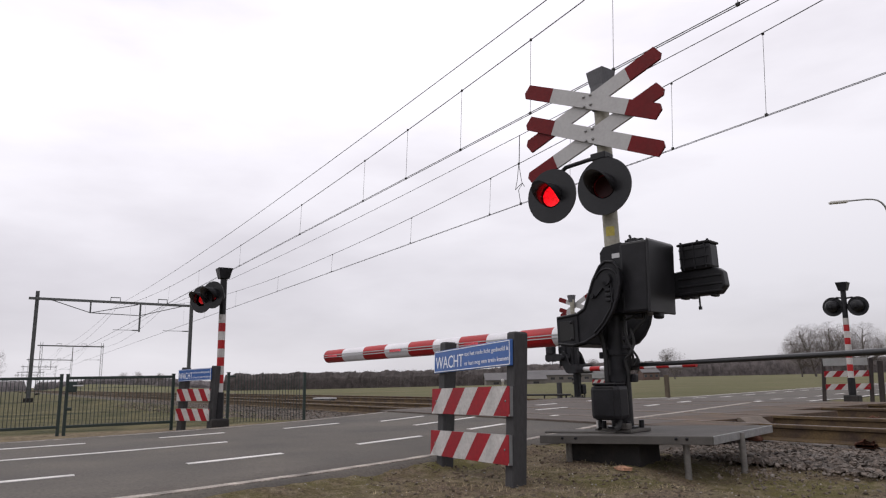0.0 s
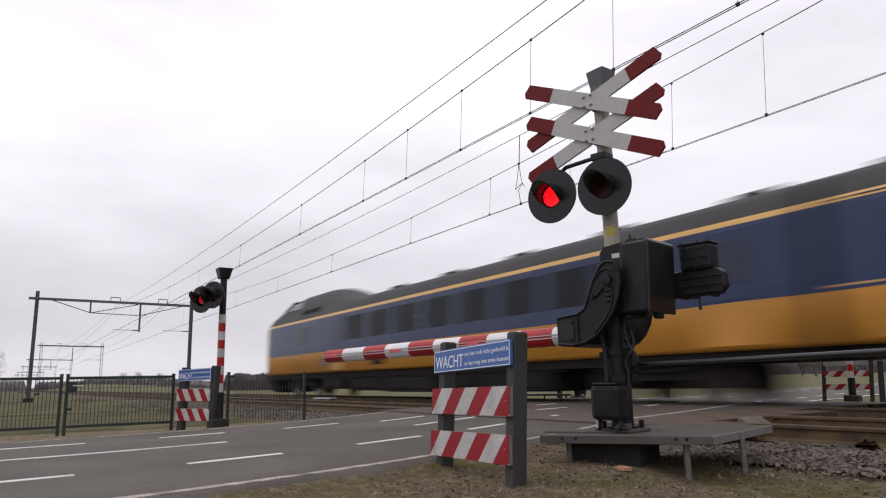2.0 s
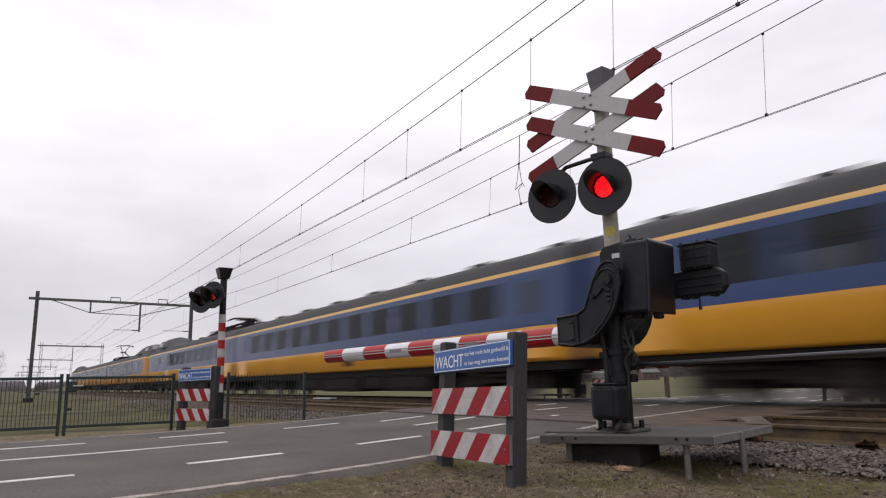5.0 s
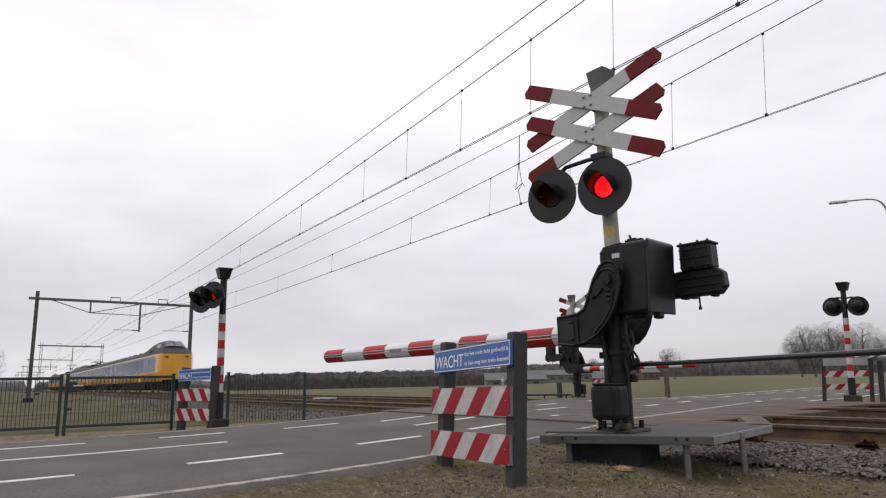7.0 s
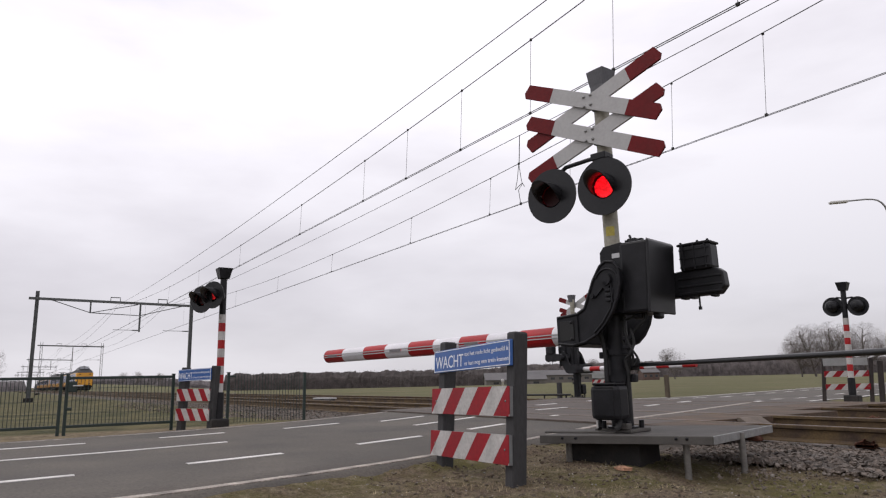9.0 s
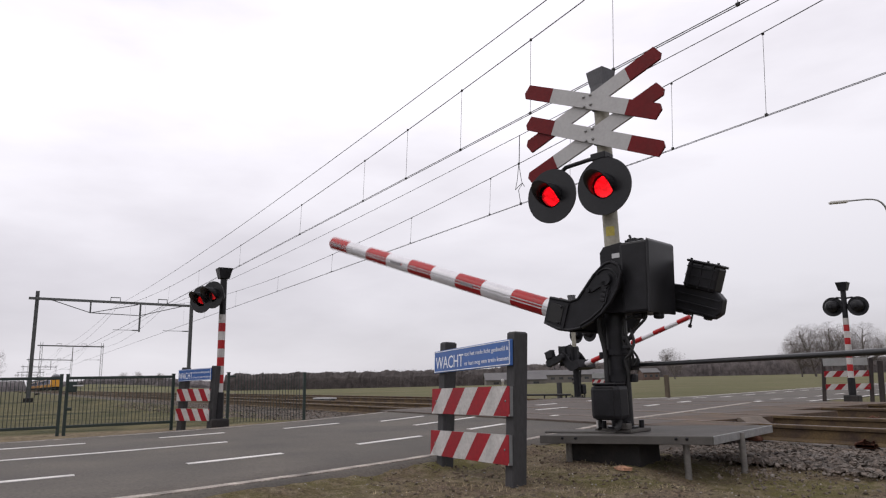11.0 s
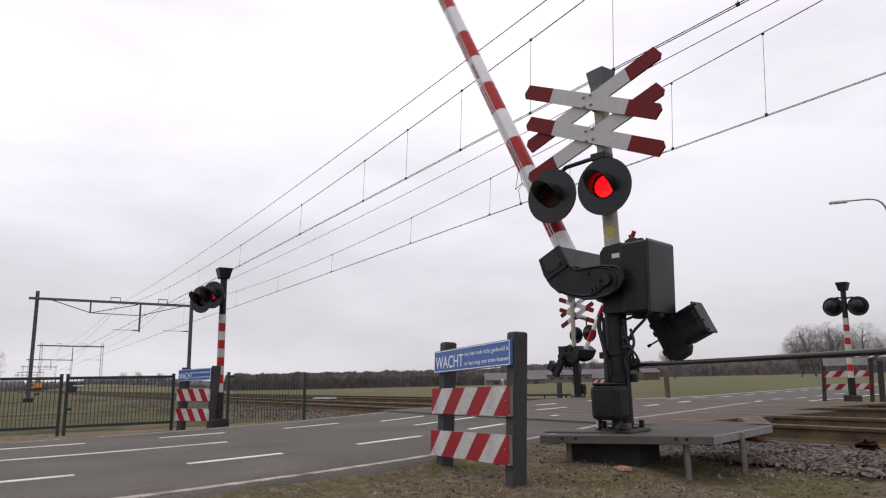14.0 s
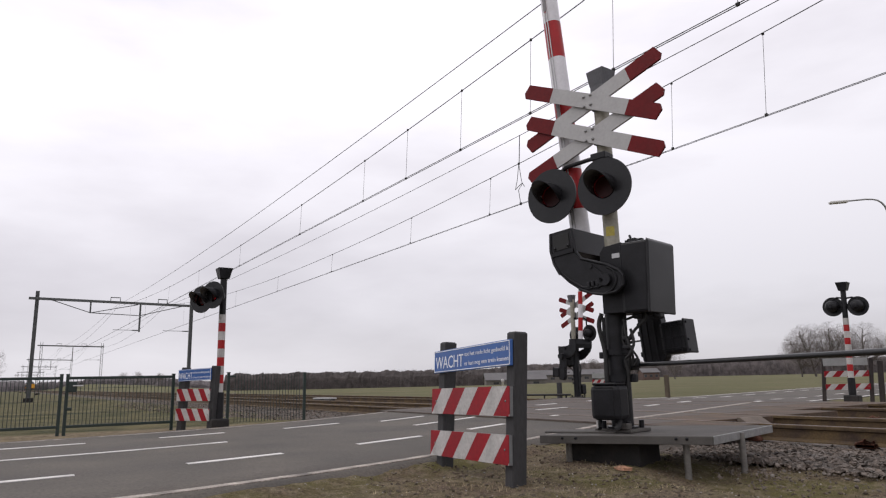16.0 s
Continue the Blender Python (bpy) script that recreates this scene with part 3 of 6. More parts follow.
def build_gantries():
    for k, x in enumerate((-65.3, -137.0, -203.0, -267.0, -352.0, -420.0)):
        y0, y1 = (1.77, 14.05) if k == 0 else (5.0, 14.45)
        gz = -0.75
        th = thing("overhead_line_gantry", pose(x, 0, 0), "dark grey steel portal carrying the overhead wires across both tracks", "catenary gantry", "overhead line gantries")
        for y, top in ((y0, 8.54), (y1, 8.40)):
            g = Geo()
            if k == 0:
                for s in (-1, 1):
                    g.box((0, y + s * 0.13, (top + gz) / 2), (0.26, 0.02, top - gz))
                g.box((0, y, (top + gz) / 2), (0.02, 0.25, top - gz))
            else:
                lattice(g, y, 0, gz, top)
            g.box((0, y, gz + 0.15), (0.7, 0.7, 0.9), 1)
            part("mast", g, [GANTRYGREY, DARKCONC], th)
        g = Geo()
        a, b = Vector((0, y0 - 0.6, 7.92)), Vector((0, y1 + 0.28, 7.76))
        d = (b - a)
        ang = math.degrees(math.atan2(d.z, d.y))
        g.box((a + b) / 2, (0.22, d.length, 0.20), 0, pose(0, 0, 0, ang).to_3x3().to_4x4())
        part("beam", g, GANTRYGREY, th)
        if k == 0:
            g = Geo()
            for q in (((0, 2.7, 7.87), (0, 5.77, 6.86)), ((0, 5.77, 6.86), (0, 9.67, 6.74)), ((0, 5.77, 6.86), (0, 9.5, 7.70)), ((0, 9.67, 6.74), (0, 13.4, 7.74))):
                g.tube(q, 0.035, 6)
            part("tie_rod", g, GANTRYGREY, th)
            part("strut", Geo().box((0, 5.75, 7.35), (0.12, 0.12, 1.05)), GANTRYGREY, th)
            part("drop_post", Geo().box((0, 9.7, 6.5), (0.14, 0.14, 2.4)), GANTRYGREY, th)
        else:
            part("drop_post", Geo().box((0, 9.8, 6.5), (0.12, 0.12, 2.4)), GANTRYGREY, th)
        for ya, yb in ((9.7, YN - 0.1), (y1 - 0.1, YF + 0.1)):
            part("registration_arm", Geo().tube([(0, ya, 5.44), (0, yb - 0.25, 5.46)], 0.022, 6).tube([(0, ya - 0.1, 5.44), (0, ya - 0.6, 5.44)], 0.05, 8), GANTRYGREY, th)
        for yy in (7.66, 11.53):
            g = Geo().tube([(0, yy - 0.38, 7.85), (0, yy - 0.38, 8.25), (0, yy + 0.38, 8.25), (0, yy + 0.38, 7.83)], 0.045, 6)
            part("insulator_bracket", g, GANTRYGREY, th)


def sag_z(x, low, k, mid=-32.0, span=33.4):
    """Height of a hanging wire between supports a span apart."""
    d = (x - mid) % (2 * span)
    d = min(d, 2 * span - d)
    return low + k * d * d


def build_wires():
    def wire(name, y, fz, r, label):
        xs = grid_axis([(-420, -120, 6), (-120, -60, 3), (-60, 40, 2.0)])
        return solid(name, Geo().tube([(x, y, fz(x)) for x in xs], r, 5), WIRE, label, "overhead wire", "overhead wires")

    for s in (-0.025, 0.025):
        wire("contact_wire", YN - 0.07 + s, lambda x: 5.405, 0.0078, "taut dark contact wire above the near track")
        wire("contact_wire", YF + 0.10 + s, lambda x: 5.39, 0.007, "taut dark contact wire above the far track")
    wire("messenger_wire", YN - 0.05, lambda x: sag_z(x, 6.25, 0.00115), 0.0102, "sagging dark carrier wire with droppers")
    wire("messenger_wire", YF + 0.05, lambda x: sag_z(x, 6.12, 0.0015, -31.5), 0.0102, "sagging dark carrier wire with droppers")
    wire("feeder_wire", 7.66, lambda x: sag_z(x, 6.92, 0.00052), 0.0094, "dark feeder wire on the gantry tops")
    wire("feeder_wire", 11.53, lambda x: sag_z(x, 7.03, 0.00045), 0.0094, "dark feeder wire on the gantry tops")
    drop = []
    for x in (-4.9, -7.15, -9.25, -11.6, -14.0, -16.4, -21.2, -28.2, -35.5, -43, -51, -58):
        drop.append((x, YN - 0.06, sag_z(x, 6.25, 0.00115), 5.405))
    for x in (-2.6, -7.05, -9.25, -12.5, -16.0, -20.8, -27.9, -35.1, -43, -51, -58):
        drop.append((x, YF + 0.07, sag_z(x, 6.12, 0.0015, -31.5), 5.39))
    for x, y, z1, z0 in drop:
        g = Geo().tube([(x, y, z0), (x + 0.12, y, z1)], 0.0045, 4)
        g.box((x, y, z0 + 0.01), (0.05, 0.03, 0.05)).box((x + 0.12, y, z1), (0.04, 0.03, 0.045))
        solid("dropper", g, WIRE, "thin dropper wire with a clamp at each end", "dropper", "droppers")
    # looped jumper between the feeder and the far track's wires
    x, zf, zm = -14.5, sag_z(-14.0, 7.03, 0.00045), sag_z(-14.5, 6.12, 0.0015, -31.5)
    g = Geo().tube([(x + 0.5, 11.53, zf), (x + 0.03, 11.86, zm + 0.03), (x, 11.87, zm)], 0.012, 5)
    g.tube([(x, 11.87, zm), (x - 0.1, 11.87, zm - 0.45), (x - 0.2, 11.87, zm - 0.72), (x - 0.08, 11.87, zm - 0.66), (x + 0.12, 11.87, zm - 0.60), (x + 0.2, 11.87, zm - 0.72)], 0.009, 5)
    g.tube([(x, 11.87, zm), (x + 0.08, 11.87, zm - 0.5), (x + 0.1, 11.88, zm - 0.62), (x - 0.1, 11.9, zm - 0.75), (x - 0.05, 11.92, 5.4)], 0.009, 5)
    g.box((x, 11.87, zm), (0.05, 0.04, 0.06)).box((x - 0.05, 11.92, 5.4), (0.06, 0.04, 0.07))
    solid("jumper_wire", g, WIRE, "looped jumper wire hanging between overhead wires", "jumper wire")


build_ground()
build_road()
build_tracks()
build_gantries()
build_wires()


# ---- the half barrier and its signals ----
def lamp_head(parent, m, r=0.268, lit=True, depth=0.27, glowing=LEDRED, label="round black target plate with a hooded red lamp"):
    """A flashing lamp whose face looks along +y: target plate, hood, lens ring, housing and a turning diode plate."""
    g = Geo()
    n = 48
    ring = []
    for rr, y in ((0.118, -0.004), (r, -0.012), (r, 0.006), (0.118, 0.004), (0.118, -0.004)):
        ring.append((rr, y))
    g.revolve(ring, n)
    g.s = [False] * len(g.s)
    plate = part("target_plate", g, BLACKSATIN, parent, label, m)
    # housing behind the plate
    h = Geo().revolve([(0.125, -0.01), (0.135, -0.05), (0.125, -0.15), (0.085, -0.20), (0.0, -0.205)], 24)
    h.box((0, -0.21, 0), (0.07, 0.05, 0.09), ch=0.01)
    part("housing", h, BLACK, plate)
    # hood: a half-open tube, longer at its top
    g = Geo()
    k = 26
    vs, fs = [], []
    for i in range(k + 1):
        a = math.radians(-28 + 236 * i / k)
        s = max(0.0, (math.sin(a) + 0.47) / 1.47)
        ln = 0.02 + (depth - 0.02) * s ** 0.75
        for rr in (0.122, 0.114):
            vs += [(rr * math.cos(a), 0.0, rr * math.sin(a)), (rr * 0.97 * math.cos(a), ln, rr * 0.97 * math.sin(a) - 0.012)]
    for i in range(k):
        b, c = 4 * i, 4 * i + 4
        fs += [(b, b + 1, c + 1, c), (b + 2, c + 2, c + 3, b + 3), (b + 1, b + 3, c + 3, c + 1)]
    g.add(vs, fs, 0, True)
    g.m = [1 if i % 3 == 1 else 0 for i in range(len(g.f))]
    part("hood", g, [BLACK, HOODLINING], plate, "black lamp hood")
    for x in (0.115, 0.15):
        part("screw", Geo().revolve([(0.0, 0.014), (0.008, 0.012), (0.010, 0.004)], 8, c=(x, 0, 0.015)), GALV, plate)
    part("lens_ring", Geo().revolve([(0.119, -0.004), (0.119, -0.06), (0.108, -0.06), (0.108, 0.004)], 24), BLACK, plate)
    led = None
    if lit:
        # a round plate on a vertical spindle: diodes on one face, dark lens on the other
        g = Geo()
        rl = 0.104 if glowing == LEDRED else 0.074
        pts = [(rl * math.cos(2 * math.pi * i / 28), rl * math.sin(2 * math.pi * i / 28)) for i in range(28)]
        g.prism(pts, 0.0005, 0.006, 0)
        g.prism(pts, -0.0005, -0.006, 1)
        led = part("diode_plate", g, [glowing, LENSDARK], plate, "turning plate of red diodes", pose(0, -0.02, 0))
    else:
        part("lens", Geo().disc((0, -0.02, 0), 0.107, 0.01), LENSDARK, plate)
    return led


def cross_board(parent, cx, cz, ang, y, flip=1):
    """One arm of a St Andrew's cross: white middle, red tips with blunt points."""
    hl, hw, wl = 0.812, 0.074, 0.455
    g = Geo()
    d = 0.012
    g.prism([(-wl, -hw), (wl, -hw), (wl, hw), (-wl, hw)], -d, d, 0)
    for s in (-1, 1):
        p = [(s * wl, -hw), (s * (hl - 0.03), -hw), (s * hl, -hw * 0.35 * s * flip), (s * (hl - 0.035), hw), (s * wl, hw)]
        g.prism(p if s > 0 else p[::-1], -d, d, 1)
    part("cross_board", g, [CROSSWHITE, CROSSRED], parent, "white board with red tips", pose(cx, y, cz, 0, -ang, 0))


def bracket_outline():
    """The bent side plate of the arm, about the shaft, arm lowered."""
    up = [(0.56, -0.26), (0.33, -0.245), (0.25, -0.20), (0.14, 0.05), (0.06, 0.17), (0.0, 0.205), (-0.08, 0.19), (-0.125, 0.12), (-0.125, -0.02)]
    low = [(-0.09, -0.14), (-0.03, -0.26), (0.05, -0.36), (0.15, -0.45), (0.27, -0.505), (0.40, -0.525), (0.56, -0.505)]
    return up + low


PIVOT = (-0.1115, 0.28, 1.256)
OFFSET = Vector((0.0015, 0.0, -0.0365))      # from the pivot to the centre of the bracket boss
ARMZ = -0.396
ARM_EDGES = [4.645, 4.24, 3.80, 3.37, 2.94, 2.515, 2.10, 1.69, 1.255, 0.83, 0.50]


def half_barrier(m, label, group, lean=0.0, lit=True):
    """Mast with crosses, lamps and drive; the arm turns about a shaft along y. x points over the road."""
    th = thing("half_barrier", m, label, "level crossing barrier", group)
    # mast
    g = Geo().tube([(0, 0, -0.05), (0, 0, 1.55)], 0.098, 20)
    g.tube([(0, 0, -0.06), (0, 0, -0.03)], 0.14, 20)
    part("lower_column", g, BLACK, th)
    part("base_flange", Geo().box((0, 0, -0.062), (0.36, 0.36, 0.03), ch=0.008), PLATE, th)
    for a in (45, 135, 225, 315):
        x, y = 0.17 * math.cos(radians(a)), 0.17 * math.sin(radians(a))
        part("anchor_bolt", Geo().tube([(x, y, -0.055), (x, y, 0.02)], 0.024, 6), BLACK, th)
    low = 0.0 if lit else 0.11
    part("upper_pole", Geo().tube([(-0.02, 0, 1.50), (0, 0, 3.22 - low)], 0.072, 20), POLEGREY, th, "grey painted upper pole")
    part("foot_bracket", Geo().box((-0.10, 0.16, -0.02), (0.12, 0.08, 0.05), ch=0.008), PLATE, th)
    part("sticker", Geo().revolve([(0.076, 0), (0.076, 0.09)], 8, a0=3.75, a1=4.85).moved(pose(-0.016, 0, 1.70, 90, 0, 0)), STICKER, th, "small yellow sticker")
    # bell housing on top
    g = Geo()
    g.add([(-0.08, -0.08, 0), (0.08, -0.08, 0), (0.08, 0.08, 0), (-0.08, 0.08, 0), (-0.10, -0.10, 0.16), (0.10, -0.10, 0.16), (0.10, 0.10, 0.16), (-0.10, 0.10, 0.16)],
          [(3, 2, 1, 0), (4, 5, 6, 7), (0, 1, 5, 4), (1, 2, 6, 5), (2, 3, 7, 6), (3, 0, 4, 7)])
    g.box((0, 0, -0.03), (0.16, 0.16, 0.08), ch=0.01)
    part("bell_box", g, BELLGREY, th, "dark grey bell housing", pose(-0.02, 0, 3.21 - low, 0, 0, -8))
    # crosses
    for cz in (3.055 - low, 2.705 - low):
        cross_board(th, 0.066, cz, 24.5, 0.125)
        cross_board(th, 0.066, cz - 0.012, -19.2, 0.100, -1)
        for x in (0.03, 0.105):
            for z in (-0.05, 0.05):
                part("bolt", Geo().revolve([(0, 0.016), (0.013, 0.013), (0.015, 0.0)], 8, c=(x, 0.137, cz + z)), GALV, th)
        part("cross_clamp", Geo().box((0, 0.045, cz), (0.11, 0.11, 0.2), ch=0.01), BACKGREY, th)
    # lamps on their bar
    bar = Geo().tube([(0.52, 0.06, 2.40), (0.40, 0.07, 2.47), (0.0, 0.07, 2.49), (-0.10, 0.06, 2.44)], 0.022, 8)
    bar.tube([(0.52, 0.06, 2.40), (0.52, 0.06, 2.19)], 0.022, 8).box((0, 0.05, 2.48), (0.16, 0.16, 0.07), ch=0.01)
    part("lamp_bar", bar, BLACK, th)
    drop = 0.0 if lit else 0.2
    leds = [lamp_head(th, pose(0.50, 0.20, 2.172 - drop, 0, 0, 4), r=0.272, lit=lit), lamp_head(th, pose(-0.09, 0.20, 2.145 - drop, 0, 0, 4), r=0.272, lit=lit)]
    # drive cabinet
    g = Geo()
    g.prism([(0.02, 0.97), (0.02, 1.53), (-0.02, 1.58), (-0.20, 1.60), (-0.20, 0.97)], -0.20, 0.17)
    cab = part("drive_cabinet", g, BLACK, th, "black cast drive housing")
    g = Geo().prism([(-0.20, 0.955), (-0.445, 0.955), (-0.475, 1.585), (-0.20, 1.59)], -0.26, 0.20).soften(0.022)
    part("cabinet_cover", g, BLACK, cab)
    g = Geo().prism([(-0.438, 0.945), (-0.462, 0.945), (-0.492, 1.55), (-0.492, 1.575), (-0.468, 1.60)], -0.27, 0.212).soften(0.008)
    part("cabinet_seam", g, BLACKSATIN, cab)
    part("scuff_mark", Geo().box((-0.4835, -0.02, 1.50), (0.004, 0.05, 0.012), 0, pose(0, 0, 0, 35).to_3x3().to_4x4()).box((-0.4835, 0.01, 1.47), (0.004, 0.012, 0.05)), BELLGREY, cab)
    part("hinge_bar", Geo().tube([(-0.22, 0.08, 1.61), (-0.36, 0.08, 1.61)], 0.016, 8).box((-0.36, 0.08, 1.60), (0.03, 0.05, 0.05), ch=0.006).box((-0.22, 0.08, 1.60), (0.03, 0.05, 0.05), ch=0.006), BLACK, cab)
    part("type_plate", Geo().box((-0.16, 0.1715, 1.485), (0.11, 0.003, 0.042)), ALU, cab, "small pale type plate")
    part("shaft", Geo().tube([(PIVOT[0], -0.46, PIVOT[2]), (PIVOT[0], 0.34, PIVOT[2])], 0.055, 16), BLACK, th)
    part("bearing", Geo().tube([(PIVOT[0], 0.16, PIVOT[2]), (PIVOT[0], 0.25, PIVOT[2])], 0.11, 20), BLACK, th)
    # foot box, clamps and cables
    g = Geo().box((-0.012, 0.215, 0.185), (0.285, 0.20, 0.30), ch=0.04)
    fb = part("cable_box", g, BLACK, th, "black cable box at the mast foot")
    part("box_lid", Geo().box((-0.012, 0.215, 0.345), (0.24, 0.17, 0.02), ch=0.008), BLACK, fb)
    part("box_seam", Geo().box((-0.105, 0.317, 0.185), (0.010, 0.006, 0.24), ch=0.002).box((-0.012, 0.317, 0.315), (0.20, 0.006, 0.008), ch=0.002), BLACKSATIN, fb)
    part("cable_stub", Geo().tube([(0.09, 0.23, 0.04), (0.10, 0.24, -0.02), (0.08, 0.25, -0.04)], 0.022, 8), RUBBER, fb)
    part("cable_stub", Geo().tube([(-0.10, 0.22, 0.04), (-0.11, 0.25, -0.01), (-0.09, 0.27, -0.04)], 0.026, 8), RUBBER, fb)
    part("cable_tag", Geo().box((0.085, 0.285, 0.0), (0.018, 0.006, 0.07), ch=0.002), SIGNWHITE, fb, "small white cable tag")
    part("clamp", Geo().tube([(0, 0, 0.36), (0, 0, 0.42)], 0.125, 20).box((-0.14, 0.02, 0.39), (0.09, 0.06, 0.07), ch=0.01), BLACK, th)
    part("clamp", Geo().tube([(0, 0, 0.60), (0, 0, 0.65)], 0.118, 20).box((0.11, 0.08, 0.60), (0.05, 0.06, 0.06), ch=0.01), BLACK, th)
    part("clamp", Geo().box((-0.15, 0.03, 0.52), (0.14, 0.08, 0.09), ch=0.02), BLACK, th)
    part("cable", Geo().tube(bent([(0.07, 0.12, 0.98), (0.10, 0.13, 0.86), (0.06, 0.12, 0.62), (0.05, 0.13, 0.36)]), 0.021, 8), RUBBER, th)
    part("cable", Geo().tube(bent([(-0.34, 0.06, 0.96), (-0.33, 0.07, 0.90), (-0.22, 0.08, 0.80), (-0.16, 0.09, 0.70), (-0.17, 0.09, 0.58), (-0.13, 0.06, 0.42), (-0.12, 0.08, 0.2)]), 0.014, 8), RUBBER, th)
    part("cable", Geo().tube(bent([(-0.24, 0.08, 0.97), (-0.22, 0.08, 0.93), (-0.12, 0.09, 0.90)]), 0.012, 8), RUBBER, th)
    part("cable", Geo().tube(bent([(-0.13, 0.10, 0.86), (-0.13, 0.11, 0.70), (-0.20, 0.10, 0.60), (-0.19, 0.09, 0.50)]), 0.012, 8), RUBBER, th)
    part("cable", Geo().tube(bent([(-0.20, 0.10, 0.82), (-0.235, 0.12, 0.70), (-0.20, 0.14, 0.60), (-0.15, 0.13, 0.55), (-0.16, 0.12, 0.44)]), 0.013, 8), RUBBER, th)
    part("cable", Geo().tube(bent([(-0.15, 0.11, 0.92), (-0.165, 0.13, 0.78), (-0.21, 0.14, 0.66), (-0.26, 0.12, 0.56), (-0.22, 0.11, 0.50)]), 0.011, 8), RUBBER, th)
    for z in (0.74, 0.66):
        part("cable_clip", Geo().box((-0.17, 0.11, z), (0.09, 0.05, 0.035), ch=0.008), BLACK, th)
    part("column_web", Geo().prism([(0.085, 0.02), (0.135, 0.02), (0.115, 0.95), (0.085, 0.95)], -0.03, 0.05), BLACK, th)
    part("cabinet_hinge", Geo().box((-0.195, 0.175, 1.26), (0.016, 0.012, 0.60), ch=0.004), BLACKSATIN, cab)
    part("lifting_eye", Geo().tube([(-0.30 + 0.028 * math.cos(q * 0.7), 0.03, 1.605 + 0.03 * math.sin(q * 0.7)) for q in range(10)], 0.008, 6), BLACK, cab)
    part("key_switch", Geo().box((-0.26, 0.06, 1.62), (0.09, 0.05, 0.045), ch=0.012).tube([(-0.25, 0.06, 1.63), (-0.235, 0.06, 1.675)], 0.012, 6), BLACK, cab)
    part("cable_gland", Geo().box((-0.26, 0.02, 0.94), (0.10, 0.12, 0.06), ch=0.02).box((-0.42, -0.02, 0.935), (0.07, 0.10, 0.07), ch=0.02), BLACK, th)
    # the turning arm
    g = Geo()
    out = bracket_outline()
    g.prism(out, -0.02, 0.02)
    arm_plate = part("arm_bracket", g, BLACK, th, "black bent arm bracket", pose(*PIVOT))
    rear = Geo().prism([(0.56, -0.26), (0.33, -0.245), (0.25, -0.20), (0.14, 0.05), (0.06, 0.17), (0.0, 0.205), (-0.05, 0.19), (-0.06, 0.10), (-0.05, -0.05), (-0.035, -0.20),
                        (0.005, -0.33), (0.065, -0.43), (0.14, -0.50), (0.22, -0.528), (0.36, -0.528), (0.56, -0.505)], -0.74, -0.70)
    part("rear_plate", rear, BLACK, arm_plate)
    rib = Geo()
    for i in range(len(out)):
        a, b = out[i], out[(i + 1) % len(out)]
        if i in (10, 11, 15):
            continue
        rib.tube([(a[0] * 0.985, 0.02, a[1] * 0.985), (b[0] * 0.985, 0.02, b[1] * 0.985)], 0.014, 6)
    rib.box((0.34, 0.02, -0.385), (0.03, 0.03, 0.25)).tube([(0, 0.015, 0), (0, 0.045, 0)], 0.046, 18).tube([(0, 0.04, 0), (0, 0.06, 0)], 0.024, 6)
    # crank lever, its pin and the slotted guide beside it
    rib.prism([(-0.035, 0.03), (0.02, 0.055), (0.165, -0.085), (0.140, -0.115), (0.10, -0.095)], 0.018, 0.040)
    rib.tube([(0.148, 0.015, -0.095), (0.148, 0.052, -0.095)], 0.022, 10)
    for z in (-0.055, -0.10, -0.145):
        rib.box((-0.012, 0.030, z), (0.052, 0.026, 0.028), ch=0.005)
    rib.box((-0.045, 0.027, -0.09), (0.014, 0.022, 0.17), ch=0.004)
    arc = [(0.115 * math.cos(radians(q)), 0.022, 0.02 + 0.115 * math.sin(radians(q))) for q in range(20, 181, 16)]
    rib.tube(arc, 0.011, 6)
    rib.tube([(-0.06, 0.02, -0.05), (-0.02, 0.02, -0.22), (0.07, 0.02, -0.34), (0.16, 0.02, -0.42)], 0.012, 6)
    part("plate_rib", rib, BLACK, arm_plate)
    web = Geo()
    for a, b in (((0.56, -0.26), (0.33, -0.245)), ((0.56, -0.505), (0.40, -0.525)), ((0.40, -0.525), (0.27, -0.505))):
        web.prism([a, b, (b[0], b[1] - 0.012), (a[0], a[1] - 0.012)], -0.70, -0.02)
    part("bracket_web", web, BLACK, arm_plate)
    part("socket_panel", Geo().box((0.45, 0.023, -0.385), (0.15, 0.008, 0.18), ch=0.003), RUBBER, arm_plate)
    ch = Geo().box((0.44, -0.36, -0.385), (0.22, 0.70, 0.25), ch=0.012)
    part("arm_socket", ch, BLACK, arm_plate, "black arm socket with bolts")
    for z in (-0.31, -0.46):
        part("socket_bolt", Geo().revolve([(0, 0.018), (0.014, 0.015), (0.016, 0.0)], 8, c=(0.40, 0.02, z)), BLACK, arm_plate)
    # arm in bands of 0.4 m
    g = Geo()
    r, ya, x1 = 0.097 if lit else 0.076, -0.358, ARM_EDGES[0]
    g.banded([(x, ya, ARMZ) for x in ARM_EDGES], r, [i % 2 for i in range(len(ARM_EDGES) - 1)], radii=[r - 0.011 * i / 10 for i in range(10, -1, -1)])
    arm = part("barrier_arm", g, [ARMRED, ARMWHITE], arm_plate, "red and white banded barrier arm")
    for s, z in ((1, 0.012), (1, -0.018)):
        part("trim_strip", Geo().box(((x1 + 0.62) / 2, ya + r + 0.001, ARMZ + z), (x1 - 0.64, 0.006, 0.010)), ALU, arm_plate, m=None)
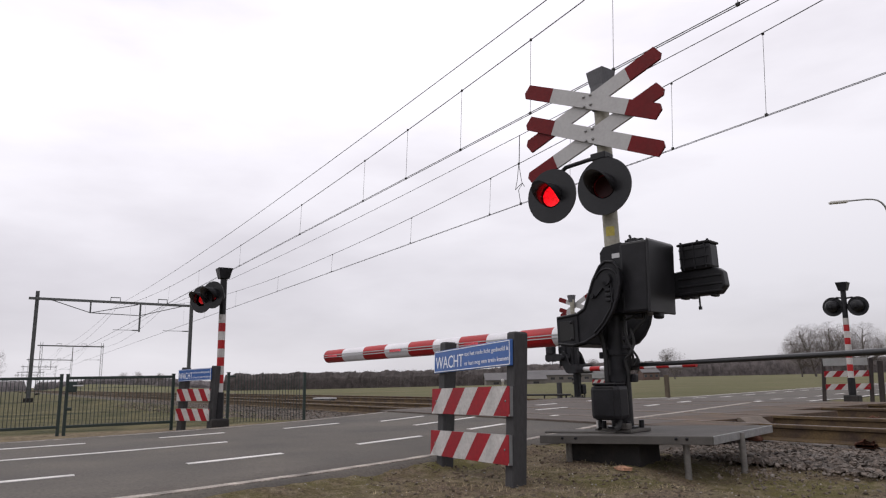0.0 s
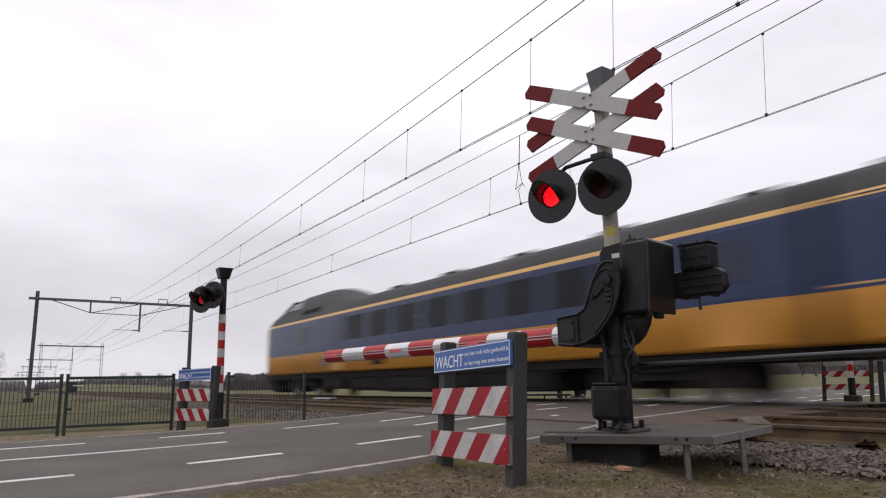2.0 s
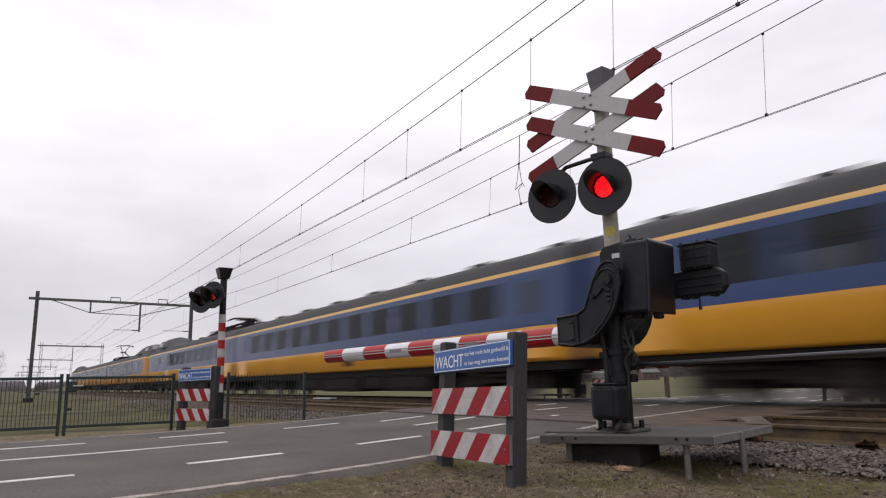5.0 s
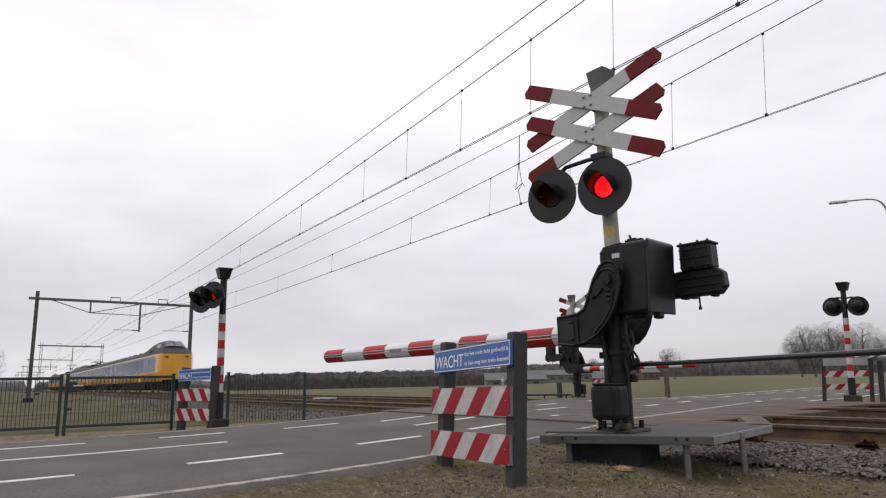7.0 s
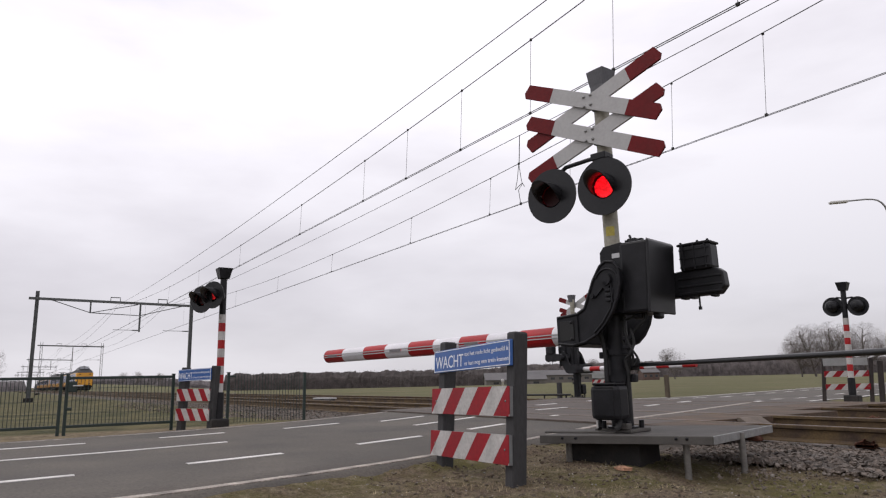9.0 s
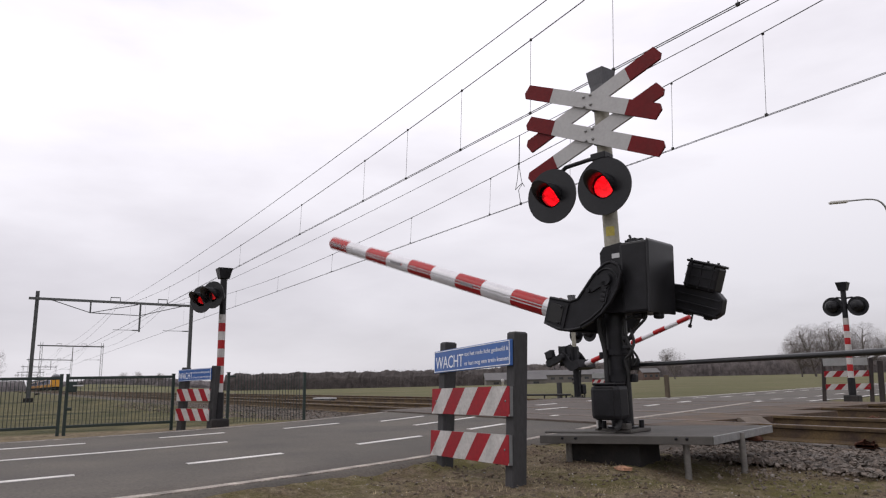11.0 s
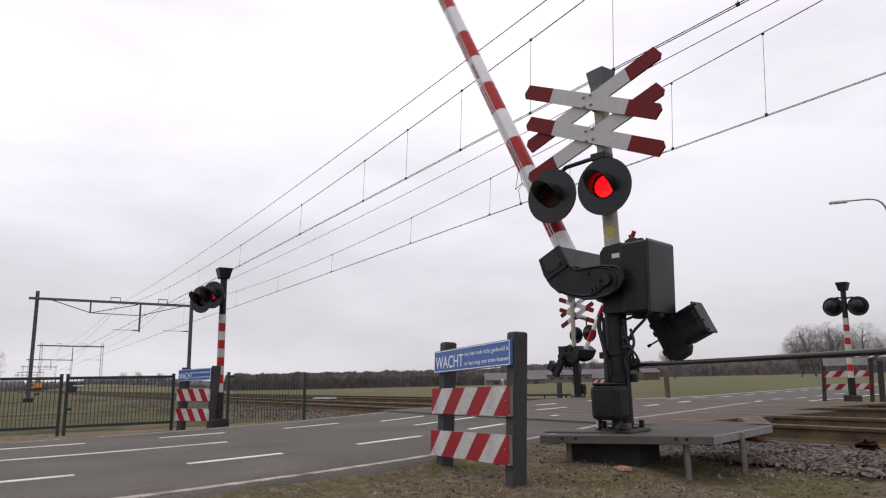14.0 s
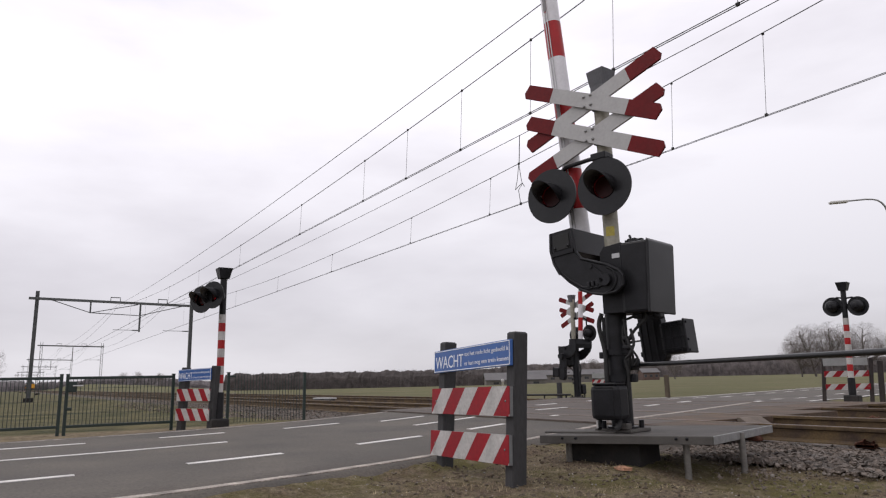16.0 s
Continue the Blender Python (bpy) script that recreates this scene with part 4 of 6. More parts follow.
    # counterweight on the far side: a broad cast lever with a lidded box of weights on it
    cw = Geo().prism([(0.06, 0.10), (-0.36, 0.132), (-0.69, 0.132), (-0.752, 0.085), (-0.762, -0.045), (-0.70, -0.112), (-0.30, -0.11), (0.06, -0.10)], -0.81, -0.69).soften(0.014)
    lever = part("weight_lever", cw, BLACK, arm_plate, "broad black counterweight lever")
    part("lever_hub", Geo().tube([(0, -0.90, 0), (0, -0.40, 0)], 0.10, 18), BLACK, lever)
    for z in (0.055, -0.02, -0.085):
        part("lever_rib", Geo().box((-0.54, -0.688, z), (0.40, 0.016, 0.018), ch=0.004), BLACK, lever)
    for x, z in ((-0.36, -0.112), (-0.44, -0.114), (-0.64, -0.114)):
        part("lever_lug", Geo().box((x, -0.75, z), (0.05, 0.10, 0.035), ch=0.010), BLACK, lever)
    wt = part("counterweight", Geo().box((-0.524, -0.75, 0.240), (0.300, 0.20, 0.245), ch=0.03), BLACK, arm_plate, "black box of counterweights with a bolted lid")
    part("weight_lid", Geo().box((-0.524, -0.75, 0.366), (0.315, 0.215, 0.024), ch=0.010), BLACK, wt)
    for dx in (-0.63, -0.524, -0.42):
        part("weight_strap", Geo().box((dx, -0.646, 0.24), (0.014, 0.010, 0.23), ch=0.003), BLACK, wt)
    for z in (0.315, 0.235, 0.155):
        part("weight_strap", Geo().box((-0.524, -0.645, z), (0.28, 0.008, 0.011), ch=0.002), BLACK, wt)
    for dx in (-0.655, -0.56, -0.40):
        part("weight_bolt", Geo().tube([(dx, -0.67, 0.365), (dx, -0.67, 0.392)], 0.012, 6), BLACK, wt)
    part("weight_pin", Geo().tube([(-0.505, -0.72, -0.10), (-0.505, -0.72, -0.225)], 0.009, 6).tube([(-0.505, -0.72, -0.21), (-0.505, -0.72, -0.238)], 0.017, 6), BLACK, lever)
    # the boss sits beside the turning axis
    for me in {o.data for o in (arm_plate, *arm_plate.children_recursive)}:
        me.transform(Matrix.Translation(OFFSET))
    # lamps on the arm: a glowing face and a dull one on a small turning bar
    g = Geo().box((0, 0.0035, 0), (0.20, 0.007, 0.030), 0).box((0, -0.0035, 0), (0.20, 0.007, 0.030), 1)
    me = g.mesh("arm_lamp", [LAMPRED, LAMPDULL])
    lamps = []
    for x in (4.43, 3.155, 1.90):
        at = Vector((x, ya + r + 0.004, ARMZ - 0.003)) + OFFSET
        lamps.append((part("arm_lamp", me, None, arm_plate, "small flashing red lamp on the arm", pose(*at, 0 if lit else 180)), at))
    return th, arm_plate, leds, lamps


M0 = (-4.48, 4.734, 0.14)
barrier, arm_near, leds_near, arm_lamps = half_barrier(pose(*M0, 0, 0, 193.25), "red and white half barrier with double crosses and flashing red lamps", "half barriers")
barrier_far, arm_far, leds_far, lamps_far = half_barrier(pose(-16.75, 15.72, -0.02, 0, 0, 3), "distant half barrier with double crosses seen from behind", "half barriers", lit=False)


def build_platform():
    a, b, c, d = Vector((-4.71, 3.96)), Vector((-3.61, 4.82)), Vector((-3.99, 6.21)), Vector((-5.02, 5.32))
    top = 0.06
    th = thing("service_platform", pose(0, 0, 0), "grey steel service platform on short legs over the barrier foundation", "platform")
    part("deck_plate", Geo().prism([(q.x, q.y) for q in (a, b, c, d)], top - 0.012, top, axis="z"), PLATE, th, "worn grey deck plate")
    for p, q in ((a, b), (b, c), (c, d), (d, a)):
        e = (q - p)
        g = Geo().box((0, 0, 0), (e.length, 0.014, 0.066), ch=0.003)
        part("edge_plate", g, GALV if p == b else PLATE, th, m=pose((p.x + q.x) / 2, (p.y + q.y) / 2, top - 0.032, 0, 0, math.degrees(math.atan2(e.y, e.x))))
    leg = Geo().tube([(0, 0, -0.48), (0, 0, -0.01)], 0.027, 12).mesh("leg", DULLGALV)
    for x, y in ((-3.83, 4.76), (-3.76, 5.40), (-4.64, 4.22)):
        part("leg", leg, DULLGALV, th, m=pose(x, y, top))
    for t in (0.80, 0.86, 0.14, 0.22):
        q = a + (b - a) * t
        part("bolt", Geo().revolve([(0, 0.012), (0.012, 0.010), (0.014, 0.0)], 8), BLACK, th, m=pose(q.x, q.y - 0.006, top - 0.02, 0, 0, 218))
    part("cover_strip", Geo().box((0, 0, 0), (0.62, 0.30, 0.016), ch=0.004), PLATE, th, "", pose(-4.72, 4.46, top + 0.008, 0, 0, 38))
    solid("foundation", Geo().prism([(-0.33, -0.40), (0.33, -0.40), (0.31, 0.045), (-0.31, 0.045)], -0.28, 0.28), DARKCONC,
          "concrete foundation block below the barrier, darkened for shadow", "foundation", m=pose(-4.53, 4.66, 0, 0, 0, 24))


build_platform()


def build_pipe_rail():
    g = Geo().tube([(-4.46, 4.86, 0.645), (-3.38, 4.47, 0.645), (-1.45, 3.74, 0.645)], 0.0178, 14)
    g.box((-4.42, 4.84, 0.645), (0.10, 0.10, 0.09), ch=0.015)
    solid("pipe_rail", g, PIPEPAINT, "slim black guard pipe clamped to the barrier mast", "guard rail")


build_pipe_rail()


# ---- warning boards with the blue sign ----
def text_mesh(body, size, w, name):
    cu = bpy.data.curves.new(name, "FONT")
    cu.body, cu.size, cu.align_x, cu.align_y, cu.extrude, cu.resolution_u = body, size, "LEFT", "CENTER", 0.0008, 4
    ob = bpy.data.objects.new(name, cu)
    scene.collection.objects.link(ob)
    me = bpy.data.meshes.new_from_object(ob.evaluated_get(bpy.context.evaluated_depsgraph_get()))
    bpy.data.objects.remove(ob)
    xs = [v.co.x for v in me.vertices]
    k = w / (max(xs) - min(xs))
    x0 = min(xs)
    for v in me.vertices:
        v.co.x = (v.co.x - x0) * k
    me.materials.append(LETTER)
    return me


TEXT = {}


def board(m, label, w, panels, posts, slant, text=True, side=0.11, group="warning boards", lean=0.0, timber=None):
    """Dark posts behind a sign and two striped planks w wide; its face looks along -y, x runs along it.
    panels: height, tilt and width of each, the sign first; posts: place along the board and top."""
    th = thing("warning_board", m, label, "warning board", group)
    for x, top in posts:
        g = Geo().box((0, 0, top / 2 - 0.15), (side, side, top + 0.3), ch=0.010)
        g.box((0, 0, top + 0.001), (side * 0.8, side * 0.8, 0.006), ch=0.002)
        part("post", g, timber or POSTGREY, th, m=pose(x + side / 2, 0.012 + side / 2, 0, 0, lean, 0))
    z, tilt, h = panels[0]
    at = pose(w / 2, 0, z, 0, -tilt, 0)
    if not text:
        part("sign_panel", Geo().box((0, 0, 0), (w, 0.02, h), ch=0.003), BACKPALE, th, "plain grey back of a sign panel", at)
    else:
        sign = part("blue_sign", Geo().box((0, -0.002, 0), (w - 0.01, 0.022, h), ch=0.003), BLUE, th, "blue enamel sign with pale border and lettering", at)
        bd = Geo()
        for x, zz, ww, hh in ((0, h / 2 - 0.009, w - 0.03, 0.006), (0, 0.009 - h / 2, w - 0.03, 0.006), (0.016 - w / 2, 0, 0.006, h - 0.018), (w / 2 - 0.016, 0, 0.006, h - 0.018)):
            bd.box((x, -0.0145, zz), (ww, 0.002, hh))
        part("sign_border", bd, LETTER, sign)
        if not TEXT:
            TEXT["a"] = text_mesh("WACHT", 0.142, 1.0, "sign_text")
            TEXT["b"] = text_mesh("tot het rode licht gedoofd is", 0.046, 1.0, "sign_text")
            TEXT["c"] = text_mesh("er kan nog een trein komen", 0.046, 1.0, "sign_text")
        for k, x, zz, ww in (("a", 0.034, -0.09, 0.400), ("b", 0.452, 0.17, 0.525), ("c", 0.452, -0.22, 0.525)):
            o = part("sign_text", TEXT[k], LETTER, sign, m=pose((x - 0.5) * w, -0.0145, zz * h, 90, 0, 0))
            o.scale = (ww * w, h / 0.183, 1.0)
    for z, tilt, h in panels[1:]:
        p = part("striped_plank", striped_plank(w, h, slant * w * 0.150, w * 0.165, -w * (0.591 if slant > 0 else 0.776)), [SIGNRED, SIGNWHITE, BACKGREY], th, "plank with slanted red and white bands", pose(w / 2, -0.004, z, 0, -tilt, 0))
        for x in (0.07 * w, 0.96 * w):
            part("bolt", Geo().revolve([(0, 0.006), (0.007, 0.005), (0.008, 0.0)], 8), BACKGREY, p, m=pose(x - w / 2, -0.0155, 0, 0, 0, 180))
    return th


board(pose(-5.08, 3.082, -0.205, -2.96, 0.73, -7.05), "blue WACHT sign over red and white planks on dark posts", 1.28,
      ((0.927, 2.23, 0.183), (0.599, 1.73, 0.204), (0.268, 2.3, 0.199)), ((0.054, 1.071), (1.178, 1.093)), 1.0)
board(pose(-12.40, 2.502, -0.19, -0.51, 0.46, 34.65), "blue WACHT sign over striped planks on posts by the far verge", 0.713,
      ((0.921, 2.11, 0.196), (0.588, 0.18, 0.199), (0.266, 0.0, 0.197)), ((0.0, 1.044), (0.64, 1.061)), -1.0, lean=2.5)
board(pose(-8.82, 15.98, -0.13, 0, 0, 31), "grey back of a sign with two striped planks beyond the tracks", 0.885,
      ((0.90, 0.0, 0.17), (0.632, 0.0, 0.135), (0.342, 0.4, 0.13)), ((-0.10, 1.0), (0.84, 0.97)), 0.9, text=False, side=0.085, lean=4.5, timber=POSTBROWN)
board(pose(-18.2, 17.85, -0.22, 0, 0, 11), "grey back of a sign with striped planks behind the distant barrier", 0.84,
      ((0.82, 0.0, 0.18), (0.60, 0.0, 0.155), (0.30, 0.0, 0.155)), ((0.0, 0.92), (0.86, 0.92)), 1.0, text=False, side=0.08)
solid("wooden_post", Geo().box((0, 0, 0.20), (0.13, 0.12, 0.80), ch=0.012), POSTGREY, "short dark square post beside the distant barrier", "post", m=pose(-16.9, 15.1, -0.2))
solid("wooden_post", Geo().box((0, 0, 0.38), (0.11, 0.11, 1.05), ch=0.012), POSTBROWN, "dark brown square post beside the sign across the tracks", "post", m=pose(-7.93, 16.60, -0.13, 0, 3.0, 31))


# ---- plain flashing signals ----
def signal_post(m, label, discs, facing, lit, top=2.45, group="flashing signals"):
    th = thing("flashing_signal", m, label, "flashing signal", group)
    part("concrete_foot", Geo().box((0, 0, -0.01), (0.30, 0.30, 0.22 if lit else 0.34), ch=0.03), DARKCONC, th)
    part("foot_sleeve", Geo().tube([(0, 0, 0.1), (0, 0, 0.53)], 0.075, 14), BLACK, th)
    g = Geo()
    z = 0.53 + 9 * 0.1445
    g.banded([(0, 0, 0.53 + 0.1445 * i) for i in range(10)], 0.060, [(i + 1) % 2 for i in range(9)], 14)
    part("banded_pole", g, [ARMRED, SIGNWHITE], th, "red and white banded pole")
    part("pole_top", Geo().tube([(0, 0, z), (0, 0, top)], 0.056, 14), BLACK, th)
    g = Geo()
    g.add([(-0.08, -0.08, 0), (0.08, -0.08, 0), (0.08, 0.08, 0), (-0.08, 0.08, 0), (-0.12, -0.12, 0.18), (0.12, -0.12, 0.18), (0.12, 0.12, 0.18), (-0.12, 0.12, 0.18)],
          [(3, 2, 1, 0), (4, 5, 6, 7), (0, 1, 5, 4), (1, 2, 6, 5), (2, 3, 7, 6), (3, 0, 4, 7)])
    part("bell_box", g, BLACK, th, "", pose(0, 0, top))
    leds = []
    for x, y, z in discs:
        part("lamp_bracket", Geo().tube([(0, 0, z + 0.18), (x * 0.6, y * 0.6, z + 0.20), (x, y, z + 0.16)], 0.02, 8), BLACK, th)
        leds.append(lamp_head(th, pose(x, y, z, 0, 0, facing), r=0.228 if lit else 0.215, lit=lit, depth=0.25 if lit else 0.27, glowing=LEDSIDE))
    return leds


leds_left = signal_post(pose(-11.88, 3.07, -0.10), "flashing signal on a red and white banded pole beside the road", [(0.06, -0.37, 2.07), (0.26, -0.24, 2.13)], 215, True)
signal_post(pose(-8.07, 15.63, -0.115, -1.65, 1.6, 12), "unlit flashing signal seen from behind on a banded pole", [(-0.24, 0.03, 2.10), (0.26, 0.03, 2.09)], 0, False)


# ---- fence beside the track ----
def build_fence():
    X, z0, z1 = -12.75, -0.10, 0.72

    def leaf(y0, y1, label, base=-0.055, posts=True, top=0.71):
        th = thing("mesh_fence", pose(X, y0, 0), label, "fence", "fence panels")
        w = y1 - y0
        if posts:
            part("top_rail", Geo().box((0, w / 2, top), (0.045, w, 0.045), ch=0.006), FENCE, th)
            part("bottom_rail", Geo().box((0, w / 2, base), (0.045, w, 0.045), ch=0.006), FENCE, th)
        n = int(w / 0.055)
        bar = Geo().tube([(0, 0, base), (0, 0, top)], 0.0056, 5, caps=False).mesh("bar", FENCE)
        for i in range(1, n):
            part("bar", bar, FENCE, th, m=pose(0, w * i / n, 0))
        for z in (base + 0.2, base + 0.4, base + 0.6):
            part("cross_wire", Geo().tube([(0, 0, z), (0, w, z)], 0.003, 5), FENCE, th)
        return th

    def post(y, top, r=0.025, arm=False):
        g = Geo().box((0, 0, (top - 0.4) / 2), (2 * r, 2 * r, top + 0.4), ch=0.006).box((0, 0, top + 0.005), (2 * r + 0.008, 2 * r + 0.008, 0.012))
        th = solid("fence_post", g, FENCE, "dark green square steel fence post", "fence post", "fence posts", m=pose(X, y, 0))
        return th

    leaf(-1.9, 0.76, "dark green barred steel gate leaf, closed")
    gate = leaf(0.90, 2.485, "dark green barred steel gate leaf, closed")
    part("lock_box", Geo().box((0.03, 0.05, 0.57), (0.06, 0.13, 0.17), ch=0.015), FENCE, gate)
    part("lock_handle", Geo().tube([(0.07, 0.05, 0.585), (0.075, 0.20, 0.585)], 0.012, 8), ALU, gate, "pale lever handle")
    part("hinge_stub", Geo().box((0.0, 0.02, 0.22), (0.06, 0.09, 0.05), ch=0.01), FENCE, gate)
    leaf(3.52, 4.86, "dark green barred steel fence panel with open bar tips", base=-0.12, posts=False, top=0.74)
    for y, t in ((0.785, 0.765), (0.875, 0.765), (2.50, 0.75), (2.62, 0.73), (3.45, 0.765), (4.90, 0.75)):
        post(y, t)
    part("catch", Geo().box((0, 0.05, 0.70), (0.04, 0.16, 0.035), ch=0.006), FENCE, thing("fence_catch", pose(X, 3.45, 0), "short steel catch on the fence post", "fence catch"))


build_fence()


# ---- street lamp ----
def build_street_lamp():
    th = thing("street_lamp", pose(-14.81, 33.86, -0.3), "grey street lamp with a curved arm beside the road", "street lamp")
    # mast on the verge, arm reaching back over the road
    ax, ay = -0.545, -0.84
    bend = [(0.0, 7.75), (0.03, 8.10), (0.10, 8.33), (0.22, 8.50), (0.40, 8.62), (0.62, 8.67), (0.9, 8.68), (1.85, 8.61)]
    path = [(0, 0, 0), (0, 0, 7.0)] + [(ax * d, ay * d, z) for d, z in bend]
    part("pole", Geo().tube(path, 0.05, 10, radii=[0.08, 0.05] + [0.042] * 4 + [0.036] * 4), GALV, th)
    g = Geo().box((0, 0, 0), (0.85, 0.24, 0.13), ch=0.05)
    part("lamp_housing", g, surf("lamp_plastic", (0.5, 0.49, 0.46), 0.4, var=0.1), th, "pale lamp head", pose(ax * 2.2, ay * 2.2, 8.57, 0, 4, math.degrees(math.atan2(ay, ax))))


build_street_lamp()


# ---- vegetation and far buildings ----
BARK = surf("bark", (0.105, 0.090, 0.080), 0.9, var=0.3, scale=2, fine=20, bump=0.3)
TWIG = surf("twigs", (0.19, 0.165, 0.152), 0.95, var=0.3, scale=0.6, fine=6, bump=0.0, per=0.2)
WOODMASS = surf("undergrowth", (0.060, 0.050, 0.047), 0.95, var=0.4, scale=0.5, fine=5, bump=0.6, dist=0.3)
BRUSH = surf("brushwood", (0.108, 0.093, 0.086), 0.95, var=0.3, scale=0.5, fine=5, bump=0.0, per=0.55)
# distance haze is put into these two paler base colours
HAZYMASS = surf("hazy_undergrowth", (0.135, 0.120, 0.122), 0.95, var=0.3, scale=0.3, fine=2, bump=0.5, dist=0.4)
FARMASS = surf("haze_paled_undergrowth", (0.098, 0.084, 0.082), 0.95, var=0.45, scale=0.35, fine=3, bump=0.6, dist=0.4)
STRAW = surf("dry_grass", (0.34, 0.27, 0.165), 0.9, var=0.3, scale=2, fine=40, bump=0.0, per=0.45)
GREENBLADE = surf("short_grass", (0.105, 0.105, 0.036), 0.9, var=0.3, scale=2, fine=40, bump=0.0, per=0.4)
WOODPOST = surf("weathered_wood", (0.085, 0.066, 0.045), 0.9, var=0.35, scale=5, fine=50, bump=0.4, stretch=(1, 1, 0.2))


def stick(g, a, b, ra, rb, n=3):
    d = (b - a)
    if d.length < 1e-4:
        return
    p = d.orthogonal().normalized()
    q = d.normalized().cross(p)
    k = len(g.v)
    for c, r in ((a, ra), (b, rb)):
        for i in range(n):
            t = 2 * math.pi * i / n
            g.v.append(tuple(c + (p * math.cos(t) + q * math.sin(t)) * r))
    for i in range(n):
        g.f.append((k + i, k + (i + 1) % n, k + n + (i + 1) % n, k + n + i))
        g.m.append(0)
        g.s.append(n > 4)


def grow(g, twigs, rnd, p, d, length, r, depth, maxd, spread):
    """One branch, bent in steps, with side branches; the last ones become twigs."""
    steps = 3 if depth < 2 else 2
    q, dd = p, d
    for i in range(steps):
        dd = (dd + Vector((rnd.uniform(-1, 1), rnd.uniform(-1, 1), rnd.uniform(-0.5, 0.8))) * 0.16).normalized()
        e = q + dd * (length / steps)
        r2 = r * (1 - 0.32 * (i + 1) / steps)
        k = 0.42 if depth >= 4 else 0.68 if depth == 3 else 0.92
        stick(twigs if depth >= 3 else g, q, e, k * r * (1 - 0.32 * i / steps), k * r2, 6 if depth < 1 else 4 if depth < 3 else 3)
        if depth < maxd and (depth > 0 or i > 0):
            for k in range((rnd.choice((2, 2, 3)) if depth < 4 else 4) if depth else 3):
                a = rnd.uniform(0, 2 * math.pi)
                s = dd.orthogonal().normalized()
                s = (s * math.cos(a) + dd.cross(s) * math.sin(a))
                nd = (dd * rnd.uniform(0.5, 0.9) + s * spread + Vector((0, 0, 0.12))).normalized()
                grow(g, twigs, rnd, q.lerp(e, rnd.uniform(0.3, 1.0)), nd, length * rnd.uniform(0.55, 0.8), r2 * 0.55, depth + 1, maxd, spread)
        q = e
    if depth < maxd:
        grow(g, twigs, rnd, q, dd, length * 0.72, r * 0.62, depth + 1, maxd, spread)


def bare_tree(x, y, z, h, seed, maxd=5, spread=0.9, wide=0.52, label="leafless winter tree with a wide branched crown"):
    rnd = random.Random(seed)
    th = thing("bare_tree", pose(x, y, z), label, "tree", "bare trees")
    g, tw = Geo(), Geo()
    grow(g, tw, rnd, Vector((0, 0, -0.3)), Vector((rnd.uniform(-0.05, 0.05), rnd.uniform(-0.05, 0.05), 1)), h * 0.26, h * 0.0135, 0, maxd, spread)
    top = sorted(v[2] for v in tw.v)[int(len(tw.v) * 0.985)]
    m = Matrix.Diagonal((h / top, h / top, h / top, 1))
    tw.moved(m)
    for i, p in enumerate(tw.v):
        q = Vector((p[0] / (wide * h), p[1] / (wide * h), (p[2] - 0.56 * h) / (0.44 * h)))
        k = q.length
        if k > 0.85:
            k = (0.85 + 0.15 * math.tanh((k - 0.85) / 0.3)) / k
            tw.v[i] = (p[0] * k, p[1] * k, 0.56 * h + (p[2] - 0.56 * h) * k)
    g.moved(m)
    for i, p in enumerate(g.v):
        q = Vector((p[0] / (wide * h), p[1] / (wide * h), (p[2] - 0.56 * h) / (0.44 * h)))
        if p[2] > 0.4 * h and q.length > 0.6:
            k = (0.6 + 0.19 * math.tanh((q.length - 0.6) / 0.4)) / q.length
            g.v[i] = (p[0] * k, p[1] * k, 0.56 * h + (p[2] - 0.56 * h) * k)
    part("trunk", g, BARK, th)
    part("crown", tw, TWIG, th, "crown of fine bare twigs")


for i, (x, y, z, h, d) in enumerate(((-90.7, 161.1, -0.6, 13.0, 5), (-88.3, 164.8, -0.6, 13.2, 5), (-86.3, 167.8, -0.6, 10.6, 5), (-84.9, 172.8, -0.8, 13.4, 5), (-93.0, 159.0, -0.6, 10.2, 5), (-189.9, 232.8, -0.4, 13.0, 5),
                              (-223.1, 218.7, -0.6, 9.6, 5), (-235.0, 200.3, -1.0, 8.0, 5), (-214.9, 231.7, -0.8, 8.2, 5), (-134.5, -4.4, -0.6, 9.4, 5), (-205, 236, -0.6, 7.4, 5), (-196, 240, -0.6, 7.8, 5), (-375, 56, 1.7, 6.8, 5), (-383, 51, 1.7, 6.4, 5), (-368, 66, 1.6, 6.0, 5))):
    bare_tree(x, y, z, h, 40 + i, d, 1.05, 0.40 if i == 3 else 0.52)


